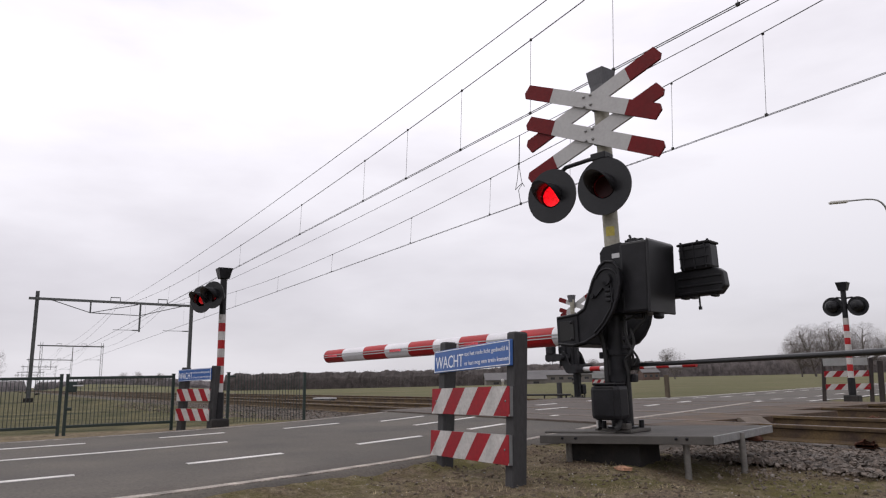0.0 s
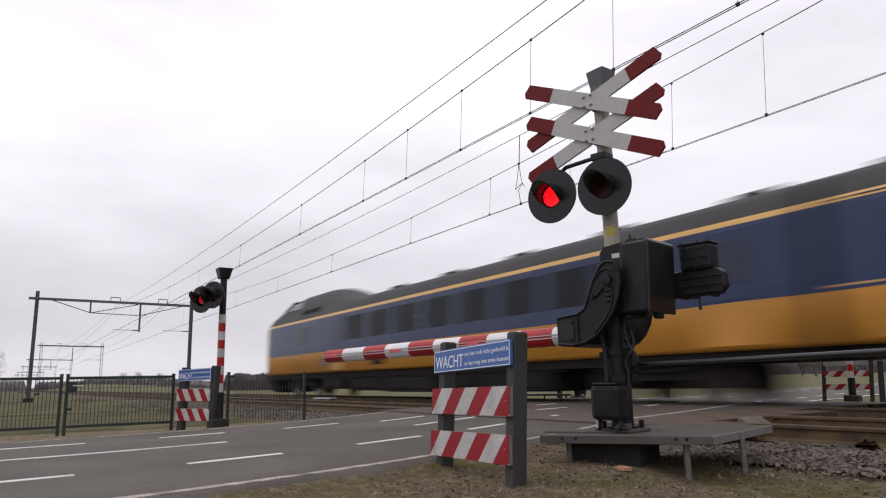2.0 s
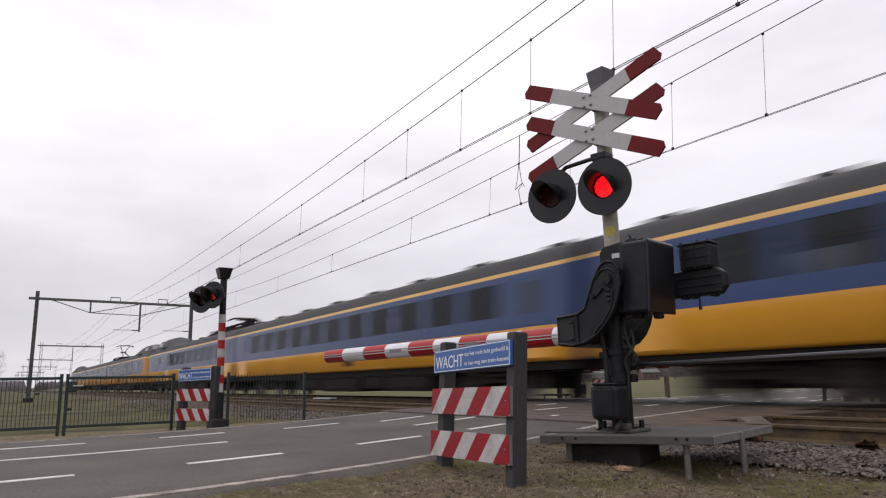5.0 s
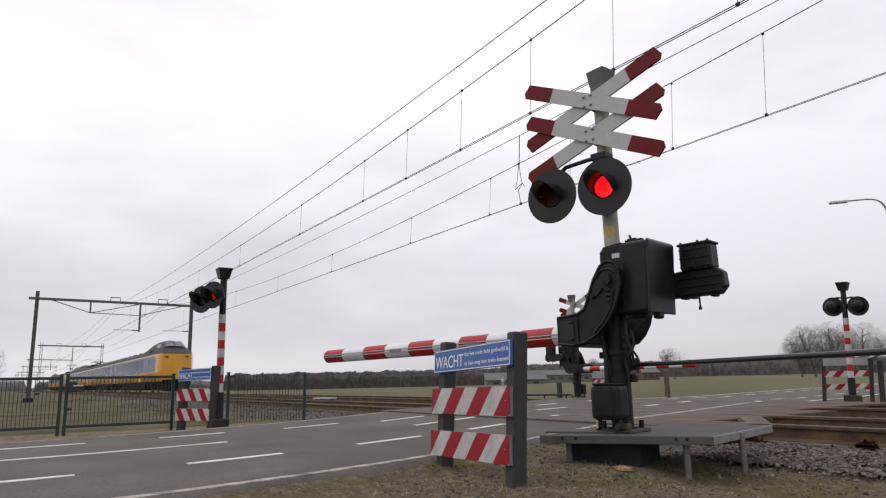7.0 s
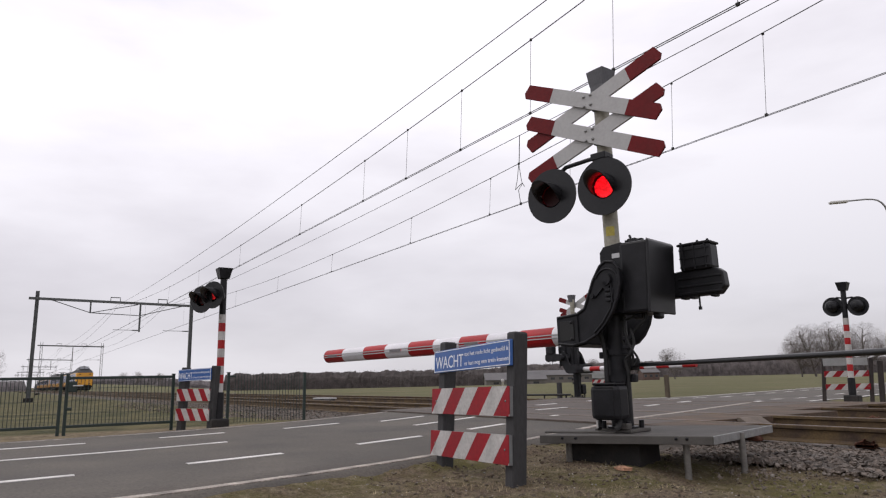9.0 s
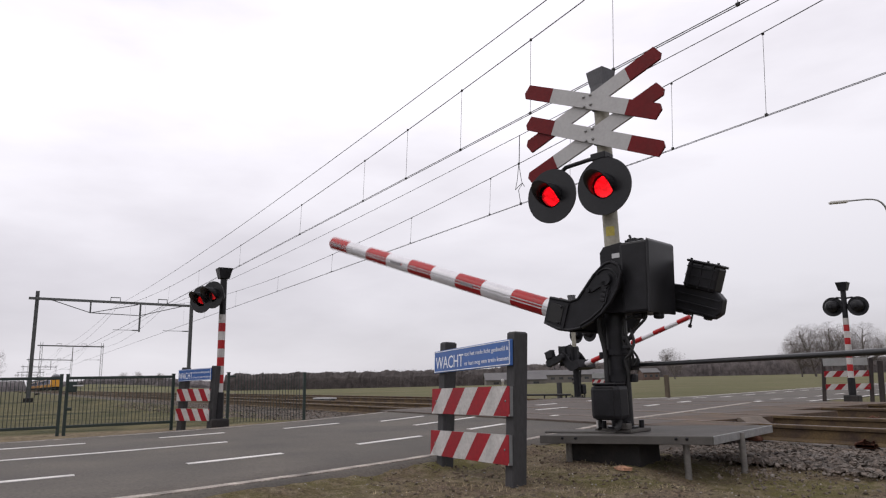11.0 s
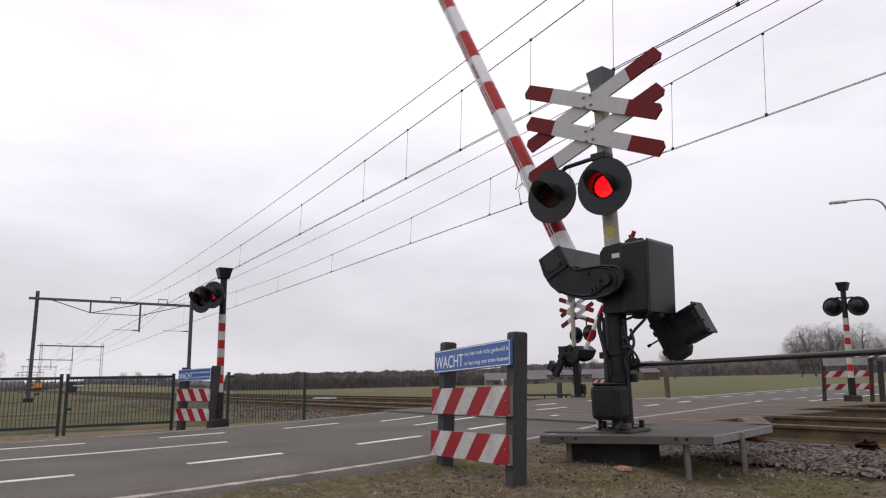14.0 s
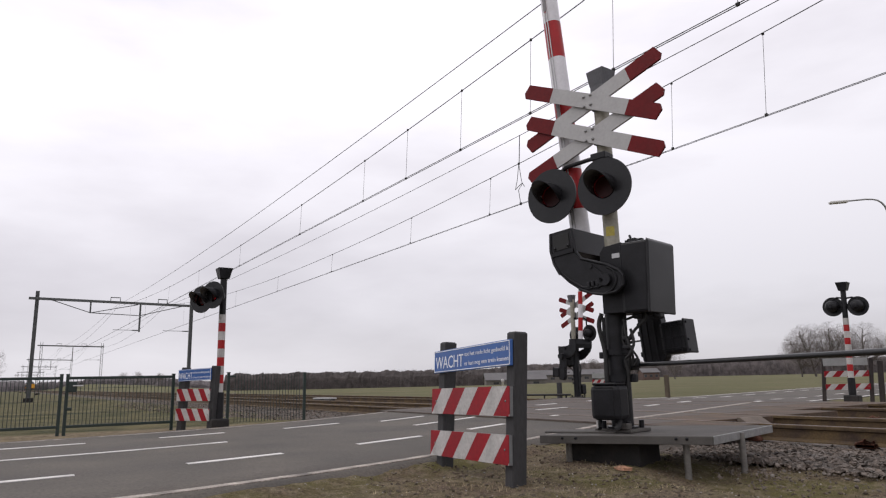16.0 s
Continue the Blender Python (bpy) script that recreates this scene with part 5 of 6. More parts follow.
def woods(name, p0, p1, depth, n, hmin, hmax, seed, label, zfun, mat=None, brush=60):
    """A belt of small leafless trees over dense undergrowth."""
    rnd = random.Random(seed)
    mat = mat or WOODMASS
    a, b = Vector(p0), Vector(p1)
    ax = (b - a).normalized()
    nx = Vector((-ax.y, ax.x))
    L = (b - a).length
    g = Geo()
    for i in range(n):
        s, t = rnd.uniform(0, L), rnd.uniform(0.1, 0.8) * depth
        q = a + ax * s + nx * t
        z0 = zfun(q.x, q.y)
        h = rnd.uniform(hmin, hmax) * (0.86 + 0.14 * noise.noise(Vector((s * 0.05, seed, 0))))
        base = Vector((q.x, q.y, z0 - 0.3))
        lean = Vector((rnd.uniform(-0.06, 0.06), rnd.uniform(-0.06, 0.06), 1))
        tip = base + lean * h * 0.9
        stick(g, base, tip, 0.06, 0.015)
        for k in range(13):
            f = rnd.uniform(0.3, 0.92)
            o = base.lerp(tip, f)
            d = Vector((rnd.uniform(-1, 1), rnd.uniform(-1, 1), rnd.uniform(0.5, 1.6))).normalized()
            e = o + d * h * rnd.uniform(0.12, 0.28)
            stick(g, o, e, 0.035, 0.012)
            for j in range(2):
                d2 = (d + Vector((rnd.uniform(-1, 1), rnd.uniform(-1, 1), rnd.uniform(-0.2, 1))) * 0.9).normalized()
                o2 = o.lerp(e, rnd.uniform(0.3, 1))
                stick(g, o2, o2 + d2 * h * rnd.uniform(0.07, 0.15), 0.018, 0.006)
    ob = solid(name, g, mat, label, "woods", kind="stuff")
    u = Geo()
    rows, cols = 13, int(L / 0.9)
    vs = []
    for j in range(rows):
        for i in range(cols + 1):
            s = L * i / cols
            k = j / (rows - 1)
            arch = min(1.0, 6 * k, 4 * (1 - k)) ** 0.5
            q = a + ax * s + nx * (depth * k)
            hh = (0.42 * hmin + 0.58 * hmax) * arch * (0.90 + 0.16 * noise.fractal(Vector((q.x * 0.22, q.y * 0.22, seed)), 1, 2, 4) + 0.10 * noise.noise(Vector((q.x * 0.9, q.y * 0.9, 2))))
            vs.append((q.x + rnd.uniform(-0.4, 0.4), q.y + rnd.uniform(-0.4, 0.4), zfun(q.x, q.y) - 0.3 + max(hh, 0)))
    w = cols + 1
    u.add(vs, [(j * w + i, j * w + i + 1, (j + 1) * w + i + 1, (j + 1) * w + i) for j in range(rows - 1) for i in range(cols)])
    tagged(part("undergrowth", u, mat, ob, "dark leafless undergrowth"), kind="stuff")
    br = Geo()
    dist = ((a + b) / 2).length
    rad, ln = 0.00013 * dist, 0.0042 * dist
    for i in range(int(brush * L)):
        s, k = rnd.uniform(0, L), rnd.uniform(0, 0.5) ** 1.6 * 1.5
        arch = min(1.0, 6 * k, 4 * (1 - k)) ** 0.5
        q = a + ax * s + nx * (depth * k)
        hh = (0.42 * hmin + 0.58 * hmax) * arch * (0.90 + 0.16 * noise.fractal(Vector((q.x * 0.22, q.y * 0.22, seed)), 1, 2, 4))
        o = Vector((q.x, q.y, zfun(q.x, q.y) - 0.4 + max(hh, 0) * rnd.uniform(0.82, 1.0)))
        d = Vector((rnd.uniform(-1, 1), rnd.uniform(-1, 1), rnd.uniform(-0.2, 1.1))).normalized()
        stick(br, o, o + d * ln * rnd.uniform(0.5, 1.1), rad, rad * 0.4)
    tagged(part("brushwood", br, BRUSH if mat == WOODMASS else mat, ob, "tangle of bare twigs"), kind="stuff")


woods("far_woods", (-268, 70), (-212, 166), 26, 700, 6.0, 7.7, 3, "belt of bare brown woodland behind the pasture", land_z, None, 150)
# belts further off take the colours paled for haze
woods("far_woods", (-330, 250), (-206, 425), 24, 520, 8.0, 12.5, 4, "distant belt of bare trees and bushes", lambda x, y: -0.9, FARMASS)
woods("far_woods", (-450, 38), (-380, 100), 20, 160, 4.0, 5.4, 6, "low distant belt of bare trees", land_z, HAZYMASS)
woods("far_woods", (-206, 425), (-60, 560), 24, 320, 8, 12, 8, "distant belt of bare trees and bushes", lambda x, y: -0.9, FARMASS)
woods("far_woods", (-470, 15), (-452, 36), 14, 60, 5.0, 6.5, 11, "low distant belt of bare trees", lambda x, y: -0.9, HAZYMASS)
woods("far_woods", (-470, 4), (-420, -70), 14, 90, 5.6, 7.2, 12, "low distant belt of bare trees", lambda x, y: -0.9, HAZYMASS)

ROOFGREY = surf("fibre_cement_roof", (0.115, 0.11, 0.11), 0.8, var=0.2, scale=0.4, fine=6, bump=0.3)
WALLPALE = surf("pale_plaster", (0.13, 0.118, 0.105), 0.85, var=0.2, scale=0.6, fine=8, bump=0.2)
BRICK = surf("red_brick", (0.10, 0.062, 0.050), 0.85, var=0.3, scale=1.5, fine=14, bump=0.3)
DARKGLASS = glass("dark_window", (0.03, 0.033, 0.037), 0.08)


def farm_building(x, y, z, rz, w, d, h, rise, wallmat, label, nwin, gable=True):
    th = thing("farm_building", pose(x, y, z, 0, 0, rz), label, "farm building", "farm buildings")
    part("wall", Geo().prism([(-d / 2, 0), (d / 2, 0), (d / 2, h), (0, h + rise * 0.97), (-d / 2, h)], -w / 2, w / 2, axis="x"), wallmat, th)
    for s in (-1, 1):
        g = Geo()
        o = 0.35
        g.add([(-w / 2 - o, s * (d / 2 + o), h - rise * o / (d / 2)), (w / 2 + o, s * (d / 2 + o), h - rise * o / (d / 2)), (w / 2 + o, 0, h + rise + 0.02), (-w / 2 - o, 0, h + rise + 0.02),
               (-w / 2 - o, s * (d / 2 + o), h - rise * o / (d / 2) + 0.12), (w / 2 + o, s * (d / 2 + o), h - rise * o / (d / 2) + 0.12), (w / 2 + o, 0, h + rise + 0.14), (-w / 2 - o, 0, h + rise + 0.14)],
              [(0, 1, 2, 3), (4, 5, 6, 7), (0, 1, 5, 4), (1, 2, 6, 5), (2, 3, 7, 6), (3, 0, 4, 7)])
        part("roof", g, ROOFGREY, th)
    for i in range(nwin):
        xx = -w / 2 + w * (i + 0.5) / nwin
        win = part("window", Geo().box((xx, -d / 2 - 0.02, h * 0.55), (min(w / nwin * 0.55, 1.6), 0.06, h * 0.35)), WALLPALE, th)
        part("pane", Geo().box((xx, -d / 2 - 0.055, h * 0.55), (min(w / nwin * 0.55, 1.6) - 0.16, 0.02, h * 0.35 - 0.16)), DARKGLASS, win)
    return th


farm_building(-145, 114, -1.5, 58, 15.5, 8, 1.9, 1.7, WALLPALE, "low grey-roofed farm shed with pale walls", 3)
farm_building(-176, 163, -1.0, 58, 34, 8, 2.6, 1.5, WALLPALE, "long low stable with a grey roof and many windows", 12)
farm_building(-161.5, 184.5, -0.8, 58, 5.5, 6, 2.6, 1.2, BRICK, "small brick house among bare trees", 3)


def build_small_far_things():
    solid("wooden_post", Geo().box((0, 0, 0.42), (0.14, 0.13, 1.0), ch=0.02), WOODPOST, "weathered square wooden post in the pasture", "post", m=pose(-16.70, 20.0, -0.35))
    for x, y in ((-23.30, 9.55), (-22.84, 9.70)):
        th = thing("concrete_slab", pose(x, y, -0.2, 0, 0, 18), "pale concrete slab lying on a dark block between the tracks", "concrete slab", "slabs")
        part("slab", Geo().box((0, 0, 0.21), (0.46, 0.30, 0.055), ch=0.015), CROSSWHITE, th, "pale worn slab")
        part("block", Geo().box((0, 0, 0.08), (0.38, 0.24, 0.20), ch=0.02), DARKCONC, th, "dark supporting block")
    g = Geo().tube([(-0.9, 0, 0.16), (0.9, 0, 0.16)], 0.03, 8)
    for x in (-0.75, 0.0, 0.75):
        g.tube([(x, 0, -0.2), (x, 0, 0.16)], 0.025, 8)
    solid("low_rail", g, BLACK, "low dark pipe rail on the road shoulder", "guard rail", m=pose(-16.6, 14.2, -0.12, 0, 0, 20))
    solid("barrier_base", Geo().box((0, 0, 0), (1.4, 1.1, 0.12), ch=0.02), DARKCONC, "dark concrete base of the distant barrier", "foundation", m=pose(-16.75, 15.72, -0.16, 0, 0, 13))
    th = thing("marker_post", pose(-27.0, 20.5, -0.5), "short post with a pale round cap and box", "marker post")
    part("post", Geo().tube([(0, 0, -0.1), (0, 0, 0.95)], 0.06, 10), POLEGREY, th)
    part("cap", Geo().revolve([(0.08, -0.05), (0.085, 0.03), (0.05, 0.07), (0.0, 0.08)], 12).moved(pose(0, 0, 0.98, 90, 0, 0)), SIGNWHITE, th)
    g = Geo()
    rnd = random.Random(3)
    b = bmesh.new()
    bmesh.ops.create_uvsphere(b, u_segments=12, v_segments=8, radius=1)
    for v in b.verts:
        k = rnd.uniform(0.75, 1.15)
        v.co = Vector((v.co.x * 0.075 * k, v.co.y * 0.05 * k, max(v.co.z, -0.4) * 0.022 * k))
    b.verts.index_update()
    g.add([v.co.copy() for v in b.verts], [tuple(v.index for v in f.verts) for f in b.faces])
    b.free()
    solid("litter", g, surf("brown_paper", (0.32, 0.17, 0.10), 0.8, var=0.4, scale=30, bump=0.5), "crumpled orange-brown litter on the grass", "litter", m=pose(-4.02, 4.22, ground_z(-4.02, 4.22) + 0.012, 0, 0, 20))
    solid("end_plate", Geo().prism([(-0.02, -0.16), (0.30, -0.16), (0.02, 0.015), (-0.02, 0.015)], -0.22, 0.22), SLEEPER, "sloped concrete end plate of the crossing deck", "end plate", m=pose(-5.47, 8.05, -0.005))


build_small_far_things()


def build_grass():
    rnd = random.Random(9)
    for name, mat, n, hlo, hhi, label in (("dry_grass", STRAW, 12000, 0.004, 0.024, "dry yellow grass and straw on the verge"), ("short_grass", GREENBLADE, 8000, 0.008, 0.026, "short mossy green grass on the verge")):
        g = Geo()
        k = 0
        while k < n:
            x, y = rnd.uniform(-5.4, 0.2), rnd.uniform(1.6, 6.2)
            off = x - edge_x(y)
            if off < 0.16:
                continue
            dens = 0.35 + 0.9 * noise.fractal(Vector((x * 1.6, y * 1.6, 7 if name == "dry_grass" else 2)), 1, 2, 3)
            dens *= smooth(0.1, 0.7, off)
            if y > 5.0:
                dens *= 0.5
            if rnd.random() > dens:
                continue
            z = ground_z(x, y) - 0.012 + 0.022 * noise.fractal(Vector((x * 2.2, y * 2.2, 0)), 1.0, 2.0, 3) + 0.012 * noise.fractal(Vector((x * 11, y * 11, 3)), 0.9, 2.1, 3)
            for j in range(3):
                h = rnd.uniform(hlo, hhi)
                a = rnd.uniform(0, 6.28)
                lean = rnd.uniform(0.6, 4.5) if name == "dry_grass" else rnd.uniform(0.1, 0.8)
                dx, dy = math.cos(a), math.sin(a)
                px, py = x + rnd.uniform(-0.02, 0.02), y + rnd.uniform(-0.02, 0.02)
                w = 0.0028
                i = len(g.v)
                g.v += [(px - dy * w, py + dx * w, z), (px + dy * w, py - dx * w, z), (px + dx * h * lean, py + dy * h * lean, z + h)]
                g.f.append((i, i + 1, i + 2)); g.m.append(0); g.s.append(False)
            k += 1
        solid(name, g, mat, label, "grass", kind="stuff")


build_grass()


def build_tufts():
    """Dry tufts at the feet of posts and platform."""
    rnd = random.Random(31)
    for x, y, n in ((-4.98, 3.06, 70), (-3.92, 2.94, 120), (-3.85, 4.72, 60), (-3.77, 5.36, 50), (-4.66, 4.18, 70), (-4.3, 4.3, 60), (-3.3, 4.4, 40), (-2.9, 3.9, 40), (-4.4, 3.5, 50), (-3.2, 3.2, 50)):
        g = Geo()
        for i in range(n):
            a, d = rnd.uniform(0, 6.28), abs(rnd.gauss(0, 0.14)) + 0.05
            px, py = x + d * math.cos(a) * 1.3, y + d * math.sin(a)
            z = ground_z(px, py) - 0.01
            h, b, lean = rnd.uniform(0.012, 0.038), rnd.uniform(0, 6.28), rnd.uniform(0.2, 1.4)
            dx, dy, w = math.cos(b), math.sin(b), 0.0016
            mid = (px + dx * h * lean * 0.4, py + dy * h * lean * 0.4, z + h * 0.65)
            k = len(g.v)
            g.v += [(px - dy * w, py + dx * w, z), (px + dy * w, py - dx * w, z), (mid[0] + dy * w, mid[1] - dx * w, mid[2]), (mid[0] - dy * w, mid[1] + dx * w, mid[2]), (px + dx * h * lean, py + dy * h * lean, z + h)]
            g.f += [(k, k + 1, k + 2, k + 3), (k + 3, k + 2, k + 4)]
            g.m += [0, 0]
            g.s += [False, False]
        solid("grass_tuft", g, STRAW, "small tuft of dry grass on the verge", "grass", "grass tufts", kind="stuff")


build_tufts()


def build_verge_litter():
    """Pebbles, clods and dead leaves scattered on the verge."""
    rnd = random.Random(21)
    shapes = [rock(60 + i) for i in range(5)]
    clod = surf("soil_clod", (0.10, 0.075, 0.052), 0.95, var=0.4, scale=20, fine=90, bump=0.6, per=0.4)
    pale = surf("pale_pebble", (0.36, 0.33, 0.29), 0.8, var=0.2, scale=20, fine=90, bump=0.3, per=0.5)
    for name, mat, n, lo, hi, label in (("clods", clod, 2200, 0.006, 0.022, "crumbled brown soil on the verge"), ("pebbles", pale, 700, 0.004, 0.012, "small pale pebbles scattered on the verge")):
        g = Geo()
        while n:
            x, y = rnd.uniform(-5.6, 0.2), rnd.uniform(1.6, 6.0)
            if x - edge_x(y) < 0.14 or (name == "clods" and noise.fractal(Vector((x * 1.4, y * 1.4, 5)), 1, 2, 3) < rnd.uniform(-0.3, 0.3)):
                continue
            z = ground_z(x, y) + 0.022 * noise.fractal(Vector((x * 2.2, y * 2.2, 0)), 1.0, 2.0, 3) * smooth(0.0, 0.35, x - edge_x(y))
            v, f = rnd.choice(shapes)
            m = pose(x, y, z, rnd.uniform(-40, 40), rnd.uniform(-40, 40), rnd.uniform(0, 360)) @ Matrix.Scale(rnd.uniform(lo, hi), 4)
            g.add([m @ q for q in v], f, 0)
            n -= 1
        solid(name, g, mat, label, "ground litter", kind="stuff")


build_verge_litter()

# ---- the train ----
TYELLOW = surf("train_yellow", (0.62, 0.29, 0.024), 0.2, spec=0.6, var=0.08, scale=0.6, fine=8, bump=0.02, stain=0.10)
TBRIGHT = surf("clean_train_blue", (0.018, 0.044, 0.135), 0.24, spec=0.45, var=0.12, scale=0.6, fine=8, bump=0.02, stain=0.08)
TDIRTY = surf("dusty_train_yellow", (0.45, 0.20, 0.024), 0.45, var=0.14, scale=0.6, fine=8, bump=0.02, stain=0.25, stretch=(0.4, 1, 1))
TBLUE = surf("train_blue", (0.016, 0.030, 0.084), 0.28, spec=0.38, var=0.12, scale=0.6, fine=8, bump=0.02, stain=0.08)
TROOF = surf("train_roof", (0.048, 0.048, 0.049), 0.7, spec=0.25, var=0.25, scale=0.8, fine=10, bump=0.1, stain=0.25)
TBLACK = surf("train_underframe", (0.014, 0.012, 0.011), 0.8, spec=0.15, var=0.35, scale=2, fine=20, bump=0.3)
TGLASS = glass("train_glass", (0.020, 0.022, 0.026), 0.16, 0.35)
TBOGIE = surf("dusty_bogie", (0.021, 0.018, 0.016), 0.85, spec=0.15, var=0.4, scale=3, fine=25, bump=0.4)
TCOCKPIT = surf("cockpit_glass", (0.085, 0.09, 0.10), 0.14, 0.2, var=0.1, scale=1.0, fine=6, bump=0.0)
TSEAT = surf("seat_cloth", (0.035, 0.040, 0.075), 0.9, var=0.2, scale=6, bump=0.1)
TCURTAIN = surf("curtain_cloth", (0.30, 0.27, 0.24), 0.9, var=0.2, scale=8, bump=0.1)
TLINING = surf("coach_lining", (0.14, 0.135, 0.125), 0.7, var=0.12, scale=2, bump=0.05)


def tinted_window(name, tint):
    """Thin tinted pane: partly clear, with a mirror gloss that grows at grazing angles."""
    m = bpy.data.materials.new(name)
    m.use_nodes = True
    nt = m.node_tree
    nt.nodes.clear()
    N, L = nt.nodes.new, nt.links.new
    out, mix, clear, gloss, fr = N("ShaderNodeOutputMaterial"), N("ShaderNodeMixShader"), N("ShaderNodeBsdfTransparent"), N("ShaderNodeBsdfGlossy"), N("ShaderNodeFresnel")
    clear.inputs["Color"].default_value = (*tint, 1)
    gloss.inputs["Roughness"].default_value = 0.08
    gloss.inputs["Color"].default_value = (0.50, 0.52, 0.55, 1)
    fr.inputs["IOR"].default_value = 1.5
    L(fr.outputs[0], mix.inputs[0]); L(clear.outputs[0], mix.inputs[1]); L(gloss.outputs[0], mix.inputs[2]); L(mix.outputs[0], out.inputs[0])
    return m


TWINDOW = tinted_window("tinted_window", (0.46, 0.48, 0.50))
TSTEEL = surf("wheel_steel", (0.12, 0.10, 0.09), 0.5, 0.5, var=0.3, bump=0.1)
TSTRIPE = surf("train_stripe", (0.62, 0.36, 0.10), 0.4, var=0.1, scale=0.6, fine=8, bump=0.02)

SIDE = [(1.30, 0.93), (1.385, 1.00), (1.40, 1.74)]
SIDE += [(1.40 - 0.025 * max(z - 2.0, 0) / 1.08, z) for z in (1.80, 1.88, 1.97, 2.07, 2.20, 2.34, 2.49, 2.63, 2.77, 2.91, 2.98, 3.03, 3.08)] + [(1.345, 3.18)]
ROOFLINE = [(1.345, 3.18), (1.24, 3.44), (1.02, 3.60), (0.55, 3.70), (0.0, 3.73)]


def cab_top(s):
    """Crown height of the raised cab, by distance from the nose."""
    return lerp_table([(0.0, 3.22), (0.35, 3.34), (1.2, 3.86), (2.2, 4.32), (3.2, 4.43), (6.2, 4.43), (7.2, 4.30), (8.3, 3.97), (9.6, 3.73), (99, 3.73)], s)


def loft(rows, mis):
    """Skin over cross-sections; each row a list of points, mis: the material of each strip."""
    g = Geo()
    n = len(rows[0])
    vs = [p for r in rows for p in r]
    for j in range(len(rows) - 1):
        for i in range(n - 1):
            k = mis(j, i)
            if k >= 0:
                g.f.append((j * n + i, j * n + i + 1, (j + 1) * n + i + 1, (j + 1) * n + i))
                g.m.append(k)
                g.s.append(True)
    g.v = [tuple(p) for p in vs]
    return g


def bogie():
    g = Geo()
    for s in (-1, 1):
        g.box((0, s * 0.98, 0.55), (3.0, 0.12, 0.22), ch=0.03).box((0, s * 1.02, 0.72), (0.7, 0.2, 0.25), ch=0.04)
        for x in (-1.25, 1.25):
            g.box((x, s * 1.0, 0.48), (0.34, 0.22, 0.34), ch=0.04)
        g.tube([(-0.3, s * 1.12, 0.62), (-1.3, s * 1.12, 0.70)], 0.05, 8)
        for x in (-0.28, 0.28):
            for k in range(4):
                g.tube([(x, s * 1.06, 0.62 + 0.07 * k), (x, s * 1.06, 0.65 + 0.07 * k)], 0.11, 10)
        g.box((0.75, s * 1.10, 0.42), (0.55, 0.06, 0.10), ch=0.02).tube([(0.35, s * 1.14, 0.86), (1.0, s * 1.14, 0.80)], 0.045, 8)
    g.box((0, 0, 0.6), (0.5, 1.9, 0.25)).box((0, 0, 0.50), (3.1, 1.2, 0.42))
    return g.mesh("bogie_frame", TBOGIE)


def wheelset():
    g = Geo()
    for s in (-1, 1):
        g.revolve([(0.0, -0.06), (0.30, -0.06), (0.38, -0.03), (0.46, -0.07), (0.46, 0.05), (0.40, 0.05), (0.30, 0.02), (0.0, 0.03)], 28, c=(0, s * 0.755, 0))
    g.tube([(0, -0.75, 0), (0, 0.75, 0)], 0.08, 10)
    return g.mesh("wheelset", TSTEEL)


BOGIE, WHEELS = bogie(), wheelset()
PANE = Geo().box((0, 0, 0), (1.50, 0.012, 0.85)).mesh("window", TWINDOW)
SEAT = Geo().box((0, 0, 1.42), (0.50, 0.96, 0.16), ch=0.04).box((-0.24, 0, 1.78), (0.14, 0.96, 0.92), ch=0.05).box((-0.26, -0.24, 2.26), (0.12, 0.30, 0.20), ch=0.05).box((-0.26, 0.24, 2.26), (0.12, 0.30, 0.20), ch=0.05).mesh("seat", TSEAT)
BLIND = Geo().box((0, 0, 0), (1.40, 0.012, 0.26), ch=0.004).mesh("roller_blind", TCURTAIN)
CURTAIN = Geo().box((0, 0, 0), (0.20, 0.02, 0.80), ch=0.008).mesh("curtain", TCURTAIN)


